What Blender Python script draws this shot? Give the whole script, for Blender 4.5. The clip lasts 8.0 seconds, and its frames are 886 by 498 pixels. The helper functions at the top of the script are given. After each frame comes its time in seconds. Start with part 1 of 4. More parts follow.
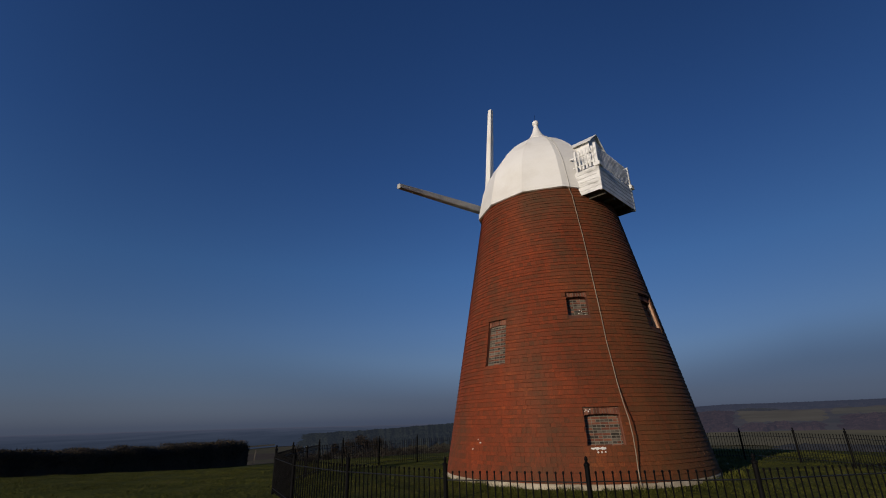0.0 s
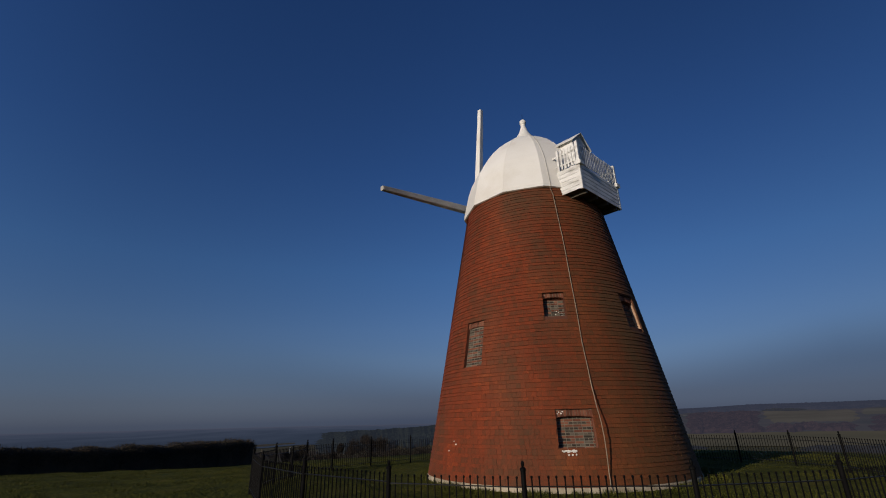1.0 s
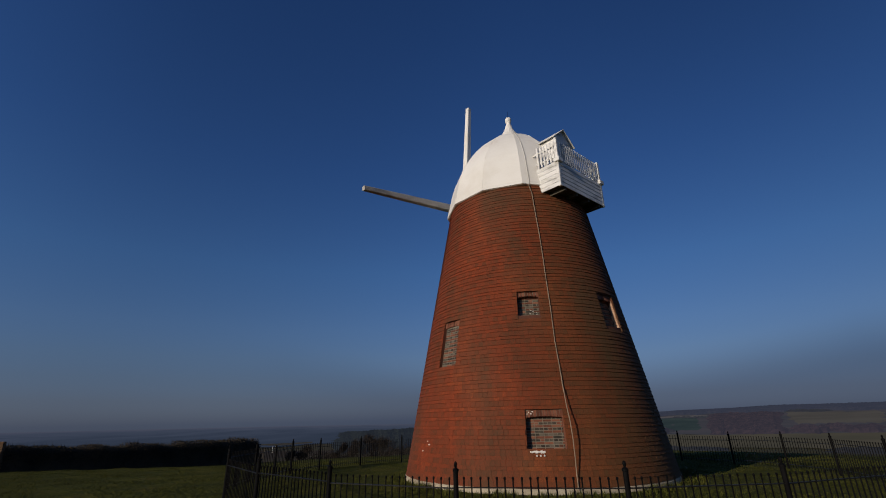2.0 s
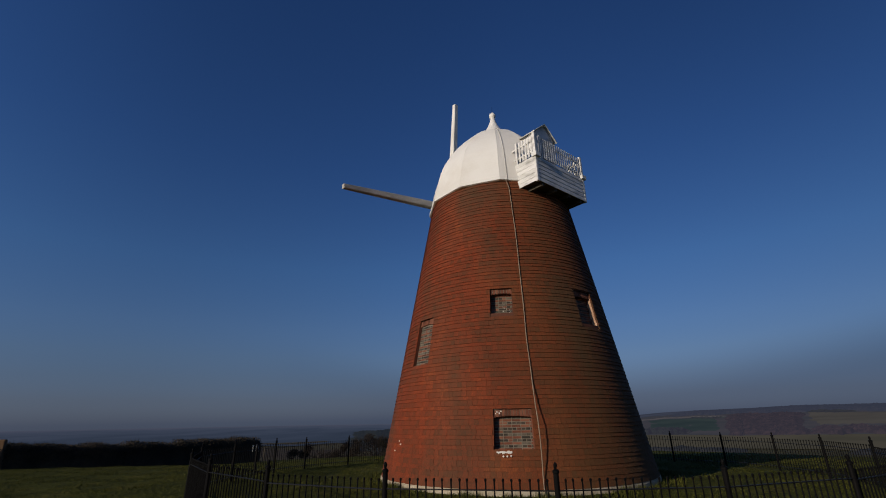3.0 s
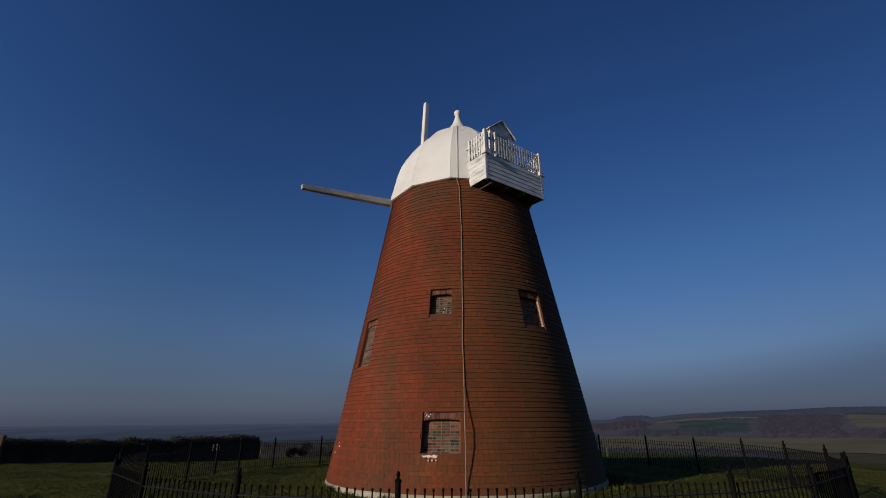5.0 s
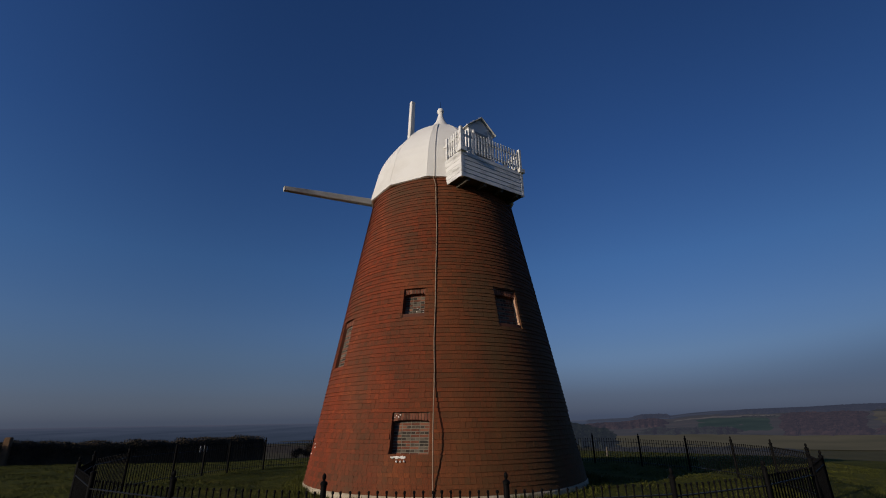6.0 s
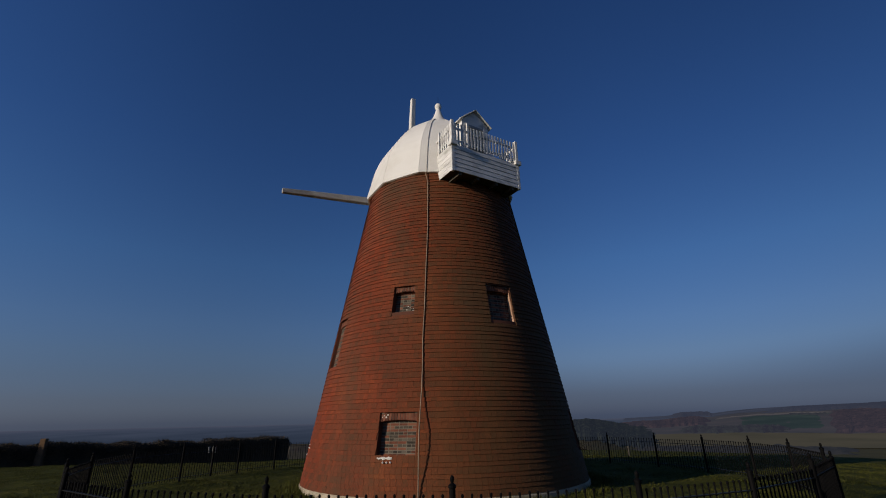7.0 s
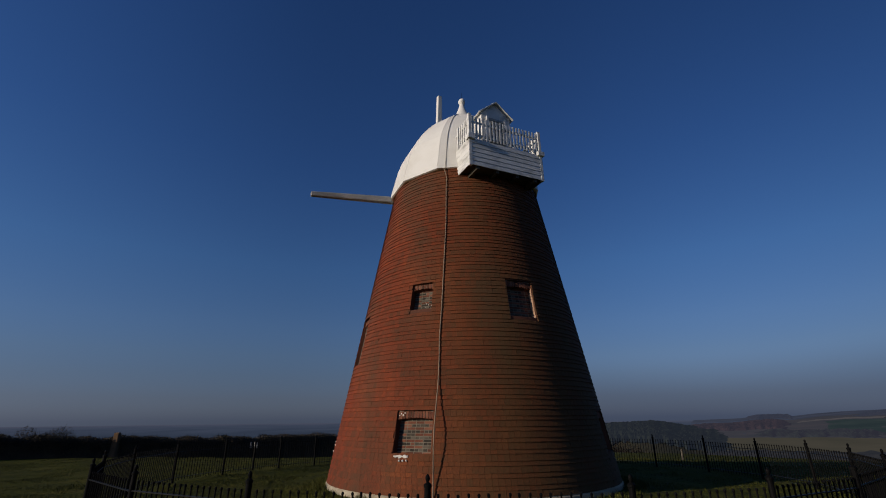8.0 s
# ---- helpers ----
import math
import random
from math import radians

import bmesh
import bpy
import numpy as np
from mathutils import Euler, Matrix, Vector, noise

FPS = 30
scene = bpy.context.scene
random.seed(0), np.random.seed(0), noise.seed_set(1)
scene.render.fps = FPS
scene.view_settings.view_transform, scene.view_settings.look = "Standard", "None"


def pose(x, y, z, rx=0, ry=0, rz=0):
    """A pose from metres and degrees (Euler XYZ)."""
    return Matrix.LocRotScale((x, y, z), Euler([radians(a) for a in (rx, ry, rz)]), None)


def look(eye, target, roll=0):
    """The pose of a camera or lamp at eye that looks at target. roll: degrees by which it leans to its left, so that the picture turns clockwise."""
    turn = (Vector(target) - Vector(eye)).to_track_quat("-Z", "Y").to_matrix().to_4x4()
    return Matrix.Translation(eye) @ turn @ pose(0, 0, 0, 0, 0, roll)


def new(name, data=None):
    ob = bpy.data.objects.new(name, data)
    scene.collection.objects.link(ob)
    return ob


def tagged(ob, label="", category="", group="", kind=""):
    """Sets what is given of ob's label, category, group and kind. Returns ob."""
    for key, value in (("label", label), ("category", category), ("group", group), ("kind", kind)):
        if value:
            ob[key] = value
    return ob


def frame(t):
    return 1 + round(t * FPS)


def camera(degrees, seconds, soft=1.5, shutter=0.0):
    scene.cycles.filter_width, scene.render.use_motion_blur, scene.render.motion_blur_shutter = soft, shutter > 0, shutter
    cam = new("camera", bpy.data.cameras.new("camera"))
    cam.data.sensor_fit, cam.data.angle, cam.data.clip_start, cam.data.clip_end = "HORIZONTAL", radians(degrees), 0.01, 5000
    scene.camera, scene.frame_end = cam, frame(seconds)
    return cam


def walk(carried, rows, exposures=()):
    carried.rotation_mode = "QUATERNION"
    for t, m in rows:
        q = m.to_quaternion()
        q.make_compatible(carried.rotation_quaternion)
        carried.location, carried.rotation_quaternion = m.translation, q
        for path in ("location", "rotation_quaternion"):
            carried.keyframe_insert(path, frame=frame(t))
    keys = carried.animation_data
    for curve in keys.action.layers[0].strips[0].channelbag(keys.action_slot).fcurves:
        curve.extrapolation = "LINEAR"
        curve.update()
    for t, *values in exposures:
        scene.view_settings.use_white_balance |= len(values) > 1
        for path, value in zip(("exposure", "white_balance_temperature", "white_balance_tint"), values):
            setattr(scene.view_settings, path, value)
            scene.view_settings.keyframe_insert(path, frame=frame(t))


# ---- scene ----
cam = camera(88.6, 8.0, soft=1.0)
METRES, EYE, TILT, LEAN, TURN = 9.1, 1.75, 20.6, 1.4, 0.0
ROWS = [
    (0.0, 0.0, 0.0, 0.0, -0.0, 0.0, -0.0),
    (0.5, 0.067, -0.0025, 0.0043, 1.11, -0.04, 0.33),
    (1.0, 0.1324, 0.0024, 0.0067, 2.09, -0.07, 0.61),
    (1.5, 0.1987, 0.0068, 0.0061, 3.05, -0.07, 0.84),
    (3.0, 0.3914, 0.047, -0.0084, 5.57, -0.07, 1.56),
    (3.5, 0.4544, 0.0639, -0.0131, 6.38, -0.1, 1.62),
    (4.0, 0.5197, 0.0756, -0.0141, 7.14, -0.12, 1.7),
    (4.5, 0.5807, 0.0873, -0.0129, 7.76, -0.12, 1.8),
    (6.0, 0.7578, 0.1306, -0.0209, 9.98, -0.1, 3.03),
    (6.5, 0.8154, 0.1535, -0.0294, 11.37, -0.05, 3.8),
    (7.0, 0.8655, 0.1837, -0.0385, 13.57, 0.07, 4.72),
    (7.5, 0.9113, 0.2081, -0.0509, 16.28, 0.3, 5.41),
    (8.0, 0.9563, 0.2321, -0.059, 20.13, 0.68, 6.49),
]
walk(cam, [(t, pose(0, 0, EYE, TILT, LEAN, TURN) @ pose(METRES * x, METRES * y, METRES * z, 90 + pitch, roll, yaw)) for t, x, y, z, yaw, pitch, roll in ROWS])

# ---- light: low winter sun from behind and to one side, clear sky with a hazy rim ----
SUN_AZ, SUN_EL = radians(-131.5), radians(14)
SUN_DIR = Vector((math.cos(SUN_AZ) * math.cos(SUN_EL), math.sin(SUN_AZ) * math.cos(SUN_EL), math.sin(SUN_EL)))
sun_data = bpy.data.lights.new("sun", "SUN")
sun_data.energy, sun_data.angle, sun_data.color = 3.15, radians(0.6), (1.0, 0.87, 0.71)
sun = new("sun", sun_data)
sun.matrix_world = look(SUN_DIR * 60, (0, 0, 0))

world = bpy.data.worlds.new("sky")
scene.world = world
world.use_nodes = True
wn, wl = world.node_tree.nodes, world.node_tree.links
wn.clear()
sky = wn.new("ShaderNodeTexSky")
sky.sky_type, sky.sun_disc = "NISHITA", False
sky.sun_elevation, sky.sun_rotation = SUN_EL, math.atan2(SUN_DIR.x, SUN_DIR.y)
sky.altitude, sky.air_density, sky.dust_density, sky.ozone_density = 130, 1.0, 0.6, 2.0
coord = wn.new("ShaderNodeTexCoord")
split = wn.new("ShaderNodeSeparateXYZ")
wl.new(coord.outputs["Generated"], split.inputs[0])
rim = wn.new("ShaderNodeValToRGB")
rim.color_ramp.elements[0].position, rim.color_ramp.elements[0].color = 0.0, (0.178, 0.245, 0.58, 1)
rim.color_ramp.elements[1].position, rim.color_ramp.elements[1].color = 1.0, (0.15, 0.29, 0.56, 1)
for at, tone in ((0.04, (0.2, 0.238, 0.46, 1)), (0.08, (0.23, 0.268, 0.445, 1)), (0.12, (0.256, 0.305, 0.47, 1)), (0.18, (0.268, 0.345, 0.53, 1)), (0.3, (0.245, 0.382, 0.61, 1)), (0.5, (0.195, 0.34, 0.61, 1))):
    stop = rim.color_ramp.elements.new(at)
    stop.color = tone
wl.new(split.outputs[2], rim.inputs[0])
tint = wn.new("ShaderNodeMix")
tint.data_type, tint.blend_type = "RGBA", "MULTIPLY"
tint.inputs["Factor"].default_value = 1.0
wl.new(sky.outputs[0], tint.inputs["A"])
wl.new(rim.outputs[0], tint.inputs["B"])
# a bank of haze low in the sky, its brim lowest to the north


def world_range(value, a, b, lo, hi, smooth=True):
    node = wn.new("ShaderNodeMapRange")
    node.interpolation_type = "SMOOTHSTEP" if smooth else "LINEAR"
    for key, number in (("From Min", a), ("From Max", b), ("To Min", lo), ("To Max", hi)):
        node.inputs[key].default_value = number
    wl.new(value, node.inputs["Value"])
    return node.outputs[0]


level = wn.new("ShaderNodeVectorMath")
level.operation = "MULTIPLY"
wl.new(coord.outputs["Generated"], level.inputs[0])
level.inputs[1].default_value = (1, 1, 0)
bearing = wn.new("ShaderNodeVectorMath")
bearing.operation = "NORMALIZE"
wl.new(level.outputs[0], bearing.inputs[0])


def towards(degrees_east):
    """How nearly the level bearing points that many degrees east of north."""
    node = wn.new("ShaderNodeVectorMath")
    node.operation = "DOT_PRODUCT"
    wl.new(bearing.outputs[0], node.inputs[0])
    node.inputs[1].default_value = (math.sin(radians(degrees_east)), math.cos(radians(degrees_east)), 0)
    return node.outputs["Value"]


brim = world_range(towards(8), 0.86, 1.0, 0.12, 0.07, False)
below = wn.new("ShaderNodeMath")
below.operation = "SUBTRACT"
wl.new(brim, below.inputs[0])
wl.new(split.outputs[2], below.inputs[1])
depth = wn.new("ShaderNodeMath")
depth.operation = "MULTIPLY"
wl.new(world_range(below.outputs[0], -0.045, 0.05, 0.0, 1.0), depth.inputs[0])
wl.new(world_range(towards(45), 0.2, 0.8, 0.1, 0.85), depth.inputs[1])
bank = wn.new("ShaderNodeMix")
bank.data_type, bank.blend_type = "RGBA", "MULTIPLY"
wl.new(depth.outputs[0], bank.inputs["Factor"])
wl.new(tint.outputs["Result"], bank.inputs["A"])
bank.inputs["B"].default_value = (0.55, 0.56, 0.61, 1)
glow = wn.new("ShaderNodeBackground")
glow.inputs["Strength"].default_value = 0.12
dusk = wn.new("ShaderNodeVectorMath")
dusk.operation = "SCALE"
wl.new(bank.outputs["Result"], dusk.inputs[0])
both = wn.new("ShaderNodeMath")
both.operation = "MULTIPLY"
wl.new(world_range(towards(90), 0.05, 0.75, 1.0, 0.8), both.inputs[0])
wl.new(world_range(towards(-90), 0.6, 0.97, 1.0, 1.15), both.inputs[1])
wl.new(both.outputs[0], dusk.inputs["Scale"])
wl.new(dusk.outputs[0], glow.inputs["Color"])
out = wn.new("ShaderNodeOutputWorld")
wl.new(glow.outputs[0], out.inputs[0])


# ---- materials ----
def surface(name, stops, scale=3.0, rough=0.8, metal=0.0, bump=0.3, bump_scale=40.0, grain=0.5, island=0.0, per_object=0.0, stain=None, stain_scale=0.6, stain_cut=(0.5, 0.7), stretch=(1, 1, 1), spec=0.2, side_tint=None):
    """A procedural surface: two noises over a colour ramp, random shift per piece, stains, a tint to one side, fine
    relief. Sizes are per metre, in world space.
    """
    m = bpy.data.materials.new(name)
    m.use_nodes = True
    n, k = m.node_tree.nodes, m.node_tree.links
    bsdf = n["Principled BSDF"]
    bsdf.inputs["Roughness"].default_value, bsdf.inputs["Metallic"].default_value = rough, metal
    bsdf.inputs["Specular IOR Level"].default_value = spec
    geo = n.new("ShaderNodeNewGeometry")
    mapping = n.new("ShaderNodeMapping")
    mapping.inputs["Scale"].default_value = stretch
    k.new(geo.outputs["Position"], mapping.inputs["Vector"])
    big, small = n.new("ShaderNodeTexNoise"), n.new("ShaderNodeTexNoise")
    for node, s, d in ((big, scale, 3), (small, bump_scale, 4)):
        node.inputs["Scale"].default_value, node.inputs["Detail"].default_value = s, d
        k.new(mapping.outputs[0], node.inputs["Vector"])

    def sum_of(a, b, factor):
        add = n.new("ShaderNodeMath")
        add.operation = "MULTIPLY_ADD"
        k.new(b, add.inputs[0])
        add.inputs[1].default_value = factor
        k.new(a, add.inputs[2])
        shift = n.new("ShaderNodeMath")
        shift.operation = "SUBTRACT"
        k.new(add.outputs[0], shift.inputs[0])
        shift.inputs[1].default_value = factor * 0.5
        return shift.outputs[0]

    value = sum_of(big.outputs[0], small.outputs[0], grain)
    if island:
        value = sum_of(value, geo.outputs["Random Per Island"], island)
    if per_object:
        info = n.new("ShaderNodeObjectInfo")
        value = sum_of(value, info.outputs["Random"], per_object)
    ramp = n.new("ShaderNodeValToRGB")
    ramp.color_ramp.elements[0].position, ramp.color_ramp.elements[0].color = stops[0][0], (*stops[0][1], 1)
    ramp.color_ramp.elements[1].position, ramp.color_ramp.elements[1].color = stops[-1][0], (*stops[-1][1], 1)
    for at, c in stops[1:-1]:
        ramp.color_ramp.elements.new(at).color = (*c, 1)
    k.new(value, ramp.inputs[0])
    colour = ramp.outputs[0]
    if stain:
        blot = n.new("ShaderNodeTexNoise")
        blot.inputs["Scale"].default_value, blot.inputs["Detail"].default_value = stain_scale, 5
        k.new(mapping.outputs[0], blot.inputs["Vector"])
        cut = n.new("ShaderNodeMapRange")
        cut.inputs["From Min"].default_value, cut.inputs["From Max"].default_value = stain_cut
        cut.inputs["To Max"].default_value = 0.8
        k.new(blot.outputs[0], cut.inputs["Value"])
        mix = n.new("ShaderNodeMix")
        mix.data_type = "RGBA"
        k.new(cut.outputs[0], mix.inputs["Factor"])
        k.new(colour, mix.inputs["A"])
        mix.inputs["B"].default_value = (*stain, 1)
        colour = mix.outputs["Result"]
    # olive tint that strengthens towards +x and -y, broken up by noise
    if side_tint:
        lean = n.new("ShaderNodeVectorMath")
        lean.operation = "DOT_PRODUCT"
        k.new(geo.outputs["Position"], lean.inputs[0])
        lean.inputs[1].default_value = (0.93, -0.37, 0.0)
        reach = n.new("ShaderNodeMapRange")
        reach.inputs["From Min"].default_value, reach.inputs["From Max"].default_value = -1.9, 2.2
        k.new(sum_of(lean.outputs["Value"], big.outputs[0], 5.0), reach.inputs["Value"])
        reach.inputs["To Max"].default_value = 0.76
        tinted = n.new("ShaderNodeMix")
        tinted.data_type = "RGBA"
        k.new(reach.outputs[0], tinted.inputs["Factor"])
        k.new(colour, tinted.inputs["A"])
        tinted.inputs["B"].default_value = (*side_tint, 1)
        colour = tinted.outputs["Result"]
    k.new(colour, bsdf.inputs["Base Color"])
    if bump:
        relief = n.new("ShaderNodeBump")
        relief.inputs["Strength"].default_value, relief.inputs["Distance"].default_value = bump, 0.01
        k.new(small.outputs[0], relief.inputs["Height"])
        k.new(relief.outputs[0], bsdf.inputs["Normal"])
    return m


TALL_STOPS = ((0.0, (0.07, 0.0279, 0.0123)), (0.3, (0.108, 0.0307, 0.0114)), (0.55, (0.15, 0.0326, 0.0110)), (0.8, (0.2, 0.0353, 0.0110)), (1.0, (0.3, 0.0651, 0.0158)))
SHORT_STOPS = ((0.05, (0.085, 0.0288, 0.0114)), (0.35, (0.14, 0.0316, 0.0110)), (0.65, (0.19, 0.0353, 0.0110)), (1.0, (0.3, 0.0651, 0.0167)))
# grime stains, plus an olive tint on one side of the tower
GRIME_TINT = dict(stain=(0.074, 0.047, 0.024), stain_scale=0.7, stain_cut=(0.46, 0.76), stretch=(1, 1, 0.4), side_tint=(0.07, 0.05, 0.019))
M_TILES = [surface("hung_tile", TALL_STOPS, 1.3, 0.8, 0, 0.8, 46, 1.25, island=0.33, **GRIME_TINT), surface("hung_tile_short", SHORT_STOPS, 1.3, 0.8, 0, 0.8, 46, 1.25, island=0.33, **GRIME_TINT)]
M_TILES_ONE = [surface("hung_tile_single", TALL_STOPS, 1.3, 0.8, 0, 0.8, 46, 1.25, per_object=0.33, **GRIME_TINT), surface("hung_tile_short_single", SHORT_STOPS, 1.3, 0.8, 0, 0.8, 46, 1.25, per_object=0.33, **GRIME_TINT)]
M_CORE = surface("tower_backing", ((0.2, (0.08, 0.035, 0.022)), (0.8, (0.14, 0.05, 0.03))), 2, 0.9)
M_PLINTH = surface("lime_plinth", ((0.25, (0.27, 0.22, 0.15)), (0.6, (0.42, 0.36, 0.265)), (0.9, (0.52, 0.46, 0.35))), 2.5, 0.9, 0, 0.5, 25, 0.6, stain=(0.2, 0.17, 0.1), stain_scale=1.5, stain_cut=(0.58, 0.75))
M_WHITE = surface("white_paint", ((0.2, (0.68, 0.65, 0.59)), (0.55, (0.76, 0.74, 0.69)), (0.9, (0.8, 0.785, 0.74))), 0.8, 0.5, 0, 0.12, 18, 0.3, stain=(0.6, 0.56, 0.48), stain_scale=0.9, stain_cut=(0.55, 0.85))
M_BOARD = surface("painted_board", ((0.2, (0.6, 0.59, 0.55)), (0.55, (0.73, 0.72, 0.69)), (0.9, (0.79, 0.78, 0.75))), 2.5, 0.6, 0, 0.3, 45, 0.5, per_object=0.3, stain=(0.3, 0.29, 0.26), stain_scale=1.8, stain_cut=(0.5, 0.72), stretch=(1, 1, 2.5))
M_LOUVRE = surface("grey_louvre", ((0.2, (0.3, 0.3, 0.29)), (0.8, (0.44, 0.44, 0.42))), 3, 0.7)
M_DARK = surface("dark_timber", ((0.2, (0.05, 0.045, 0.035)), (0.8, (0.1, 0.085, 0.06))), 3, 0.85, 0, 0.3, 40)
M_STOCK = surface("grey_white_timber", ((0.15, (0.27, 0.25, 0.215)), (0.5, (0.42, 0.4, 0.36)), (0.85, (0.56, 0.54, 0.5))), 1.5, 0.65, 0, 0.35, 28, 0.6, stain=(0.3, 0.27, 0.22), stain_scale=1.4, stain_cut=(0.55, 0.75))
M_BRICK_RED = surface("red_brick", ((0.2, (0.09, 0.034, 0.02)), (0.5, (0.15, 0.052, 0.03)), (0.85, (0.21, 0.085, 0.05))), 6, 0.85, 0, 0.5, 70, 0.5, per_object=0.8)
M_BRICK_GREY = surface("grey_brick", ((0.2, (0.03, 0.025, 0.019)), (0.5, (0.058, 0.047, 0.035)), (0.85, (0.12, 0.1, 0.075))), 6, 0.85, 0, 0.5, 70, 0.5, per_object=0.8)
M_MORTAR = surface("mortar", ((0.2, (0.13, 0.11, 0.085)), (0.8, (0.22, 0.19, 0.145))), 8, 0.95, 0, 0.5, 80)
M_JAMB_LIT = surface("sunlit_jamb", ((0.2, (0.4, 0.24, 0.15)), (0.8, (0.55, 0.36, 0.24))), 5, 0.9, 0, 0.4, 50)
M_CHIP = surface("white_mortar", ((0.2, (0.62, 0.58, 0.52)), (0.8, (0.75, 0.72, 0.66))), 9, 0.9, 0, 0.4, 60)
M_CABLE = surface("buff_cable", ((0.2, (0.2, 0.15, 0.105)), (0.8, (0.32, 0.24, 0.165))), 4, 0.6)
M_IRON = surface("black_iron", ((0.2, (0.003, 0.003, 0.0032)), (0.8, (0.007, 0.0066, 0.0066))), 5, 0.55, 0.0, 0.25, 60, spec=0.04, stain=(0.009, 0.007, 0.006), stain_scale=3, stain_cut=(0.62, 0.75))
# rails greyer and shinier than the bars: sun gleam put into the material
M_RAIL = surface("gleam_iron_rail", ((0.2, (0.006, 0.006, 0.0065)), (0.8, (0.014, 0.0135, 0.0135))), 5, 0.45, 0.0, 0.25, 60, spec=0.14)
M_SIGN = surface("weathered_white_plate", ((0.2, (0.5, 0.5, 0.48)), (0.8, (0.7, 0.7, 0.68))), 8, 0.6)
M_STONE = surface("ochre_stone", ((0.2, (0.11, 0.065, 0.035)), (0.8, (0.17, 0.1, 0.055))), 4, 0.9, 0, 0.5, 40)
M_POST = surface("weathered_wood_post", ((0.2, (0.09, 0.075, 0.06)), (0.8, (0.15, 0.13, 0.1))), 6, 0.9)
M_GRASS = surface("grass_blade", ((0.1, (0.024, 0.028, 0.004)), (0.45, (0.06, 0.064, 0.008)), (0.75, (0.074, 0.074, 0.01)), (1.0, (0.088, 0.08, 0.014))), 0.35, 0.8, 0, 0.0, 4, 0.6, island=0.7)
M_HEDGE = surface("hedge_leaf", ((0.1, (0.022, 0.019, 0.012)), (0.6, (0.046, 0.036, 0.022)), (1.0, (0.09, 0.06, 0.035))), 0.8, 0.8, 0, 0.0, 6, 0.5, island=0.8)
M_TWIG = surface("bare_twig", ((0.1, (0.03, 0.022, 0.015)), (0.9, (0.07, 0.05, 0.035))), 2, 0.9, 0, 0.0, 6, 0.5, island=0.6)


def ground_material():
    """Mown and tussocky grass near by, a patchwork of winter fields further off."""
    m = bpy.data.materials.new("grass_and_fields")
    m.use_nodes = True
    n, k = m.node_tree.nodes, m.node_tree.links
    bsdf = n["Principled BSDF"]
    bsdf.inputs["Roughness"].default_value = 0.95
    bsdf.inputs["Specular IOR Level"].default_value = 0.05
    geo = n.new("ShaderNodeNewGeometry")

    def noisy(scale, detail=4):
        node = n.new("ShaderNodeTexNoise")
        node.inputs["Scale"].default_value, node.inputs["Detail"].default_value = scale, detail
        k.new(geo.outputs["Position"], node.inputs["Vector"])
        return node.outputs[0]

    def ramp_of(value, stops):
        node = n.new("ShaderNodeValToRGB")
        e = node.color_ramp.elements
        e[0].position, e[0].color = stops[0][0], (*stops[0][1], 1)
        e[1].position, e[1].color = stops[-1][0], (*stops[-1][1], 1)
        for at, c in stops[1:-1]:
            e.new(at).color = (*c, 1)
        k.new(value, node.inputs[0])
        return node.outputs[0]

    def blend(f, a, b):
        node = n.new("ShaderNodeMix")
        node.data_type = "RGBA"
        k.new(f, node.inputs["Factor"])
        k.new(a, node.inputs["A"])
        k.new(b, node.inputs["B"])
        return node.outputs["Result"]

    fine = ramp_of(noisy(9.0, 6), ((0.25, (0.013, 0.014, 0.003)), (0.5, (0.052, 0.054, 0.008)), (0.7, (0.115, 0.105, 0.018))))
    tuft = ramp_of(noisy(0.7), ((0.3, (0.03, 0.035, 0.006)), (0.55, (0.08, 0.082, 0.011)), (0.75, (0.14, 0.11, 0.026))))
    half = n.new("ShaderNodeValue")
    half.outputs[0].default_value = 0.5
    near = blend(half.outputs[0], fine, tuft)
    cells = n.new("ShaderNodeTexVoronoi")
    cells.inputs["Scale"].default_value = 0.0032
    stretch = n.new("ShaderNodeMapping")
    stretch.inputs["Scale"].default_value = (0.8, 1.5, 0)
    stretch.inputs["Rotation"].default_value = (0, 0, 0.5)
    k.new(geo.outputs["Position"], stretch.inputs["Vector"])
    k.new(stretch.outputs[0], cells.inputs["Vector"])
    pick = n.new("ShaderNodeSeparateColor")
    k.new(cells.outputs["Color"], pick.inputs[0])
    fields = ramp_of(pick.outputs[0], ((0.0, (0.08, 0.062, 0.04)), (0.25, (0.07, 0.07, 0.035)), (0.45, (0.1, 0.085, 0.05)), (0.62, (0.07, 0.05, 0.04)), (0.8, (0.13, 0.11, 0.065)), (1.0, (0.06, 0.058, 0.04))))
    mottle = ramp_of(noisy(0.03, 6), ((0.3, (0.035, 0.036, 0.022)), (0.7, (0.1, 0.085, 0.05))))
    third = n.new("ShaderNodeValue")
    third.outputs[0].default_value = 0.35
    far = blend(third.outputs[0], fields, mottle)
    apart = n.new("ShaderNodeVectorMath")
    apart.operation = "DISTANCE"
    k.new(geo.outputs["Position"], apart.inputs[0])
    apart.inputs[1].default_value = (4.2, 16.15, 0)
    reach = n.new("ShaderNodeMapRange")
    reach.inputs["From Min"].default_value, reach.inputs["From Max"].default_value = 40, 110
    k.new(apart.outputs["Value"], reach.inputs["Value"])
    k.new(blend(reach.outputs[0], near, far), bsdf.inputs["Base Color"])
    relief = n.new("ShaderNodeBump")
    relief.inputs["Strength"].default_value, relief.inputs["Distance"].default_value = 1.0, 0.09
    k.new(noisy(7.0, 6), relief.inputs["Height"])
    k.new(relief.outputs[0], bsdf.inputs["Normal"])
    return m


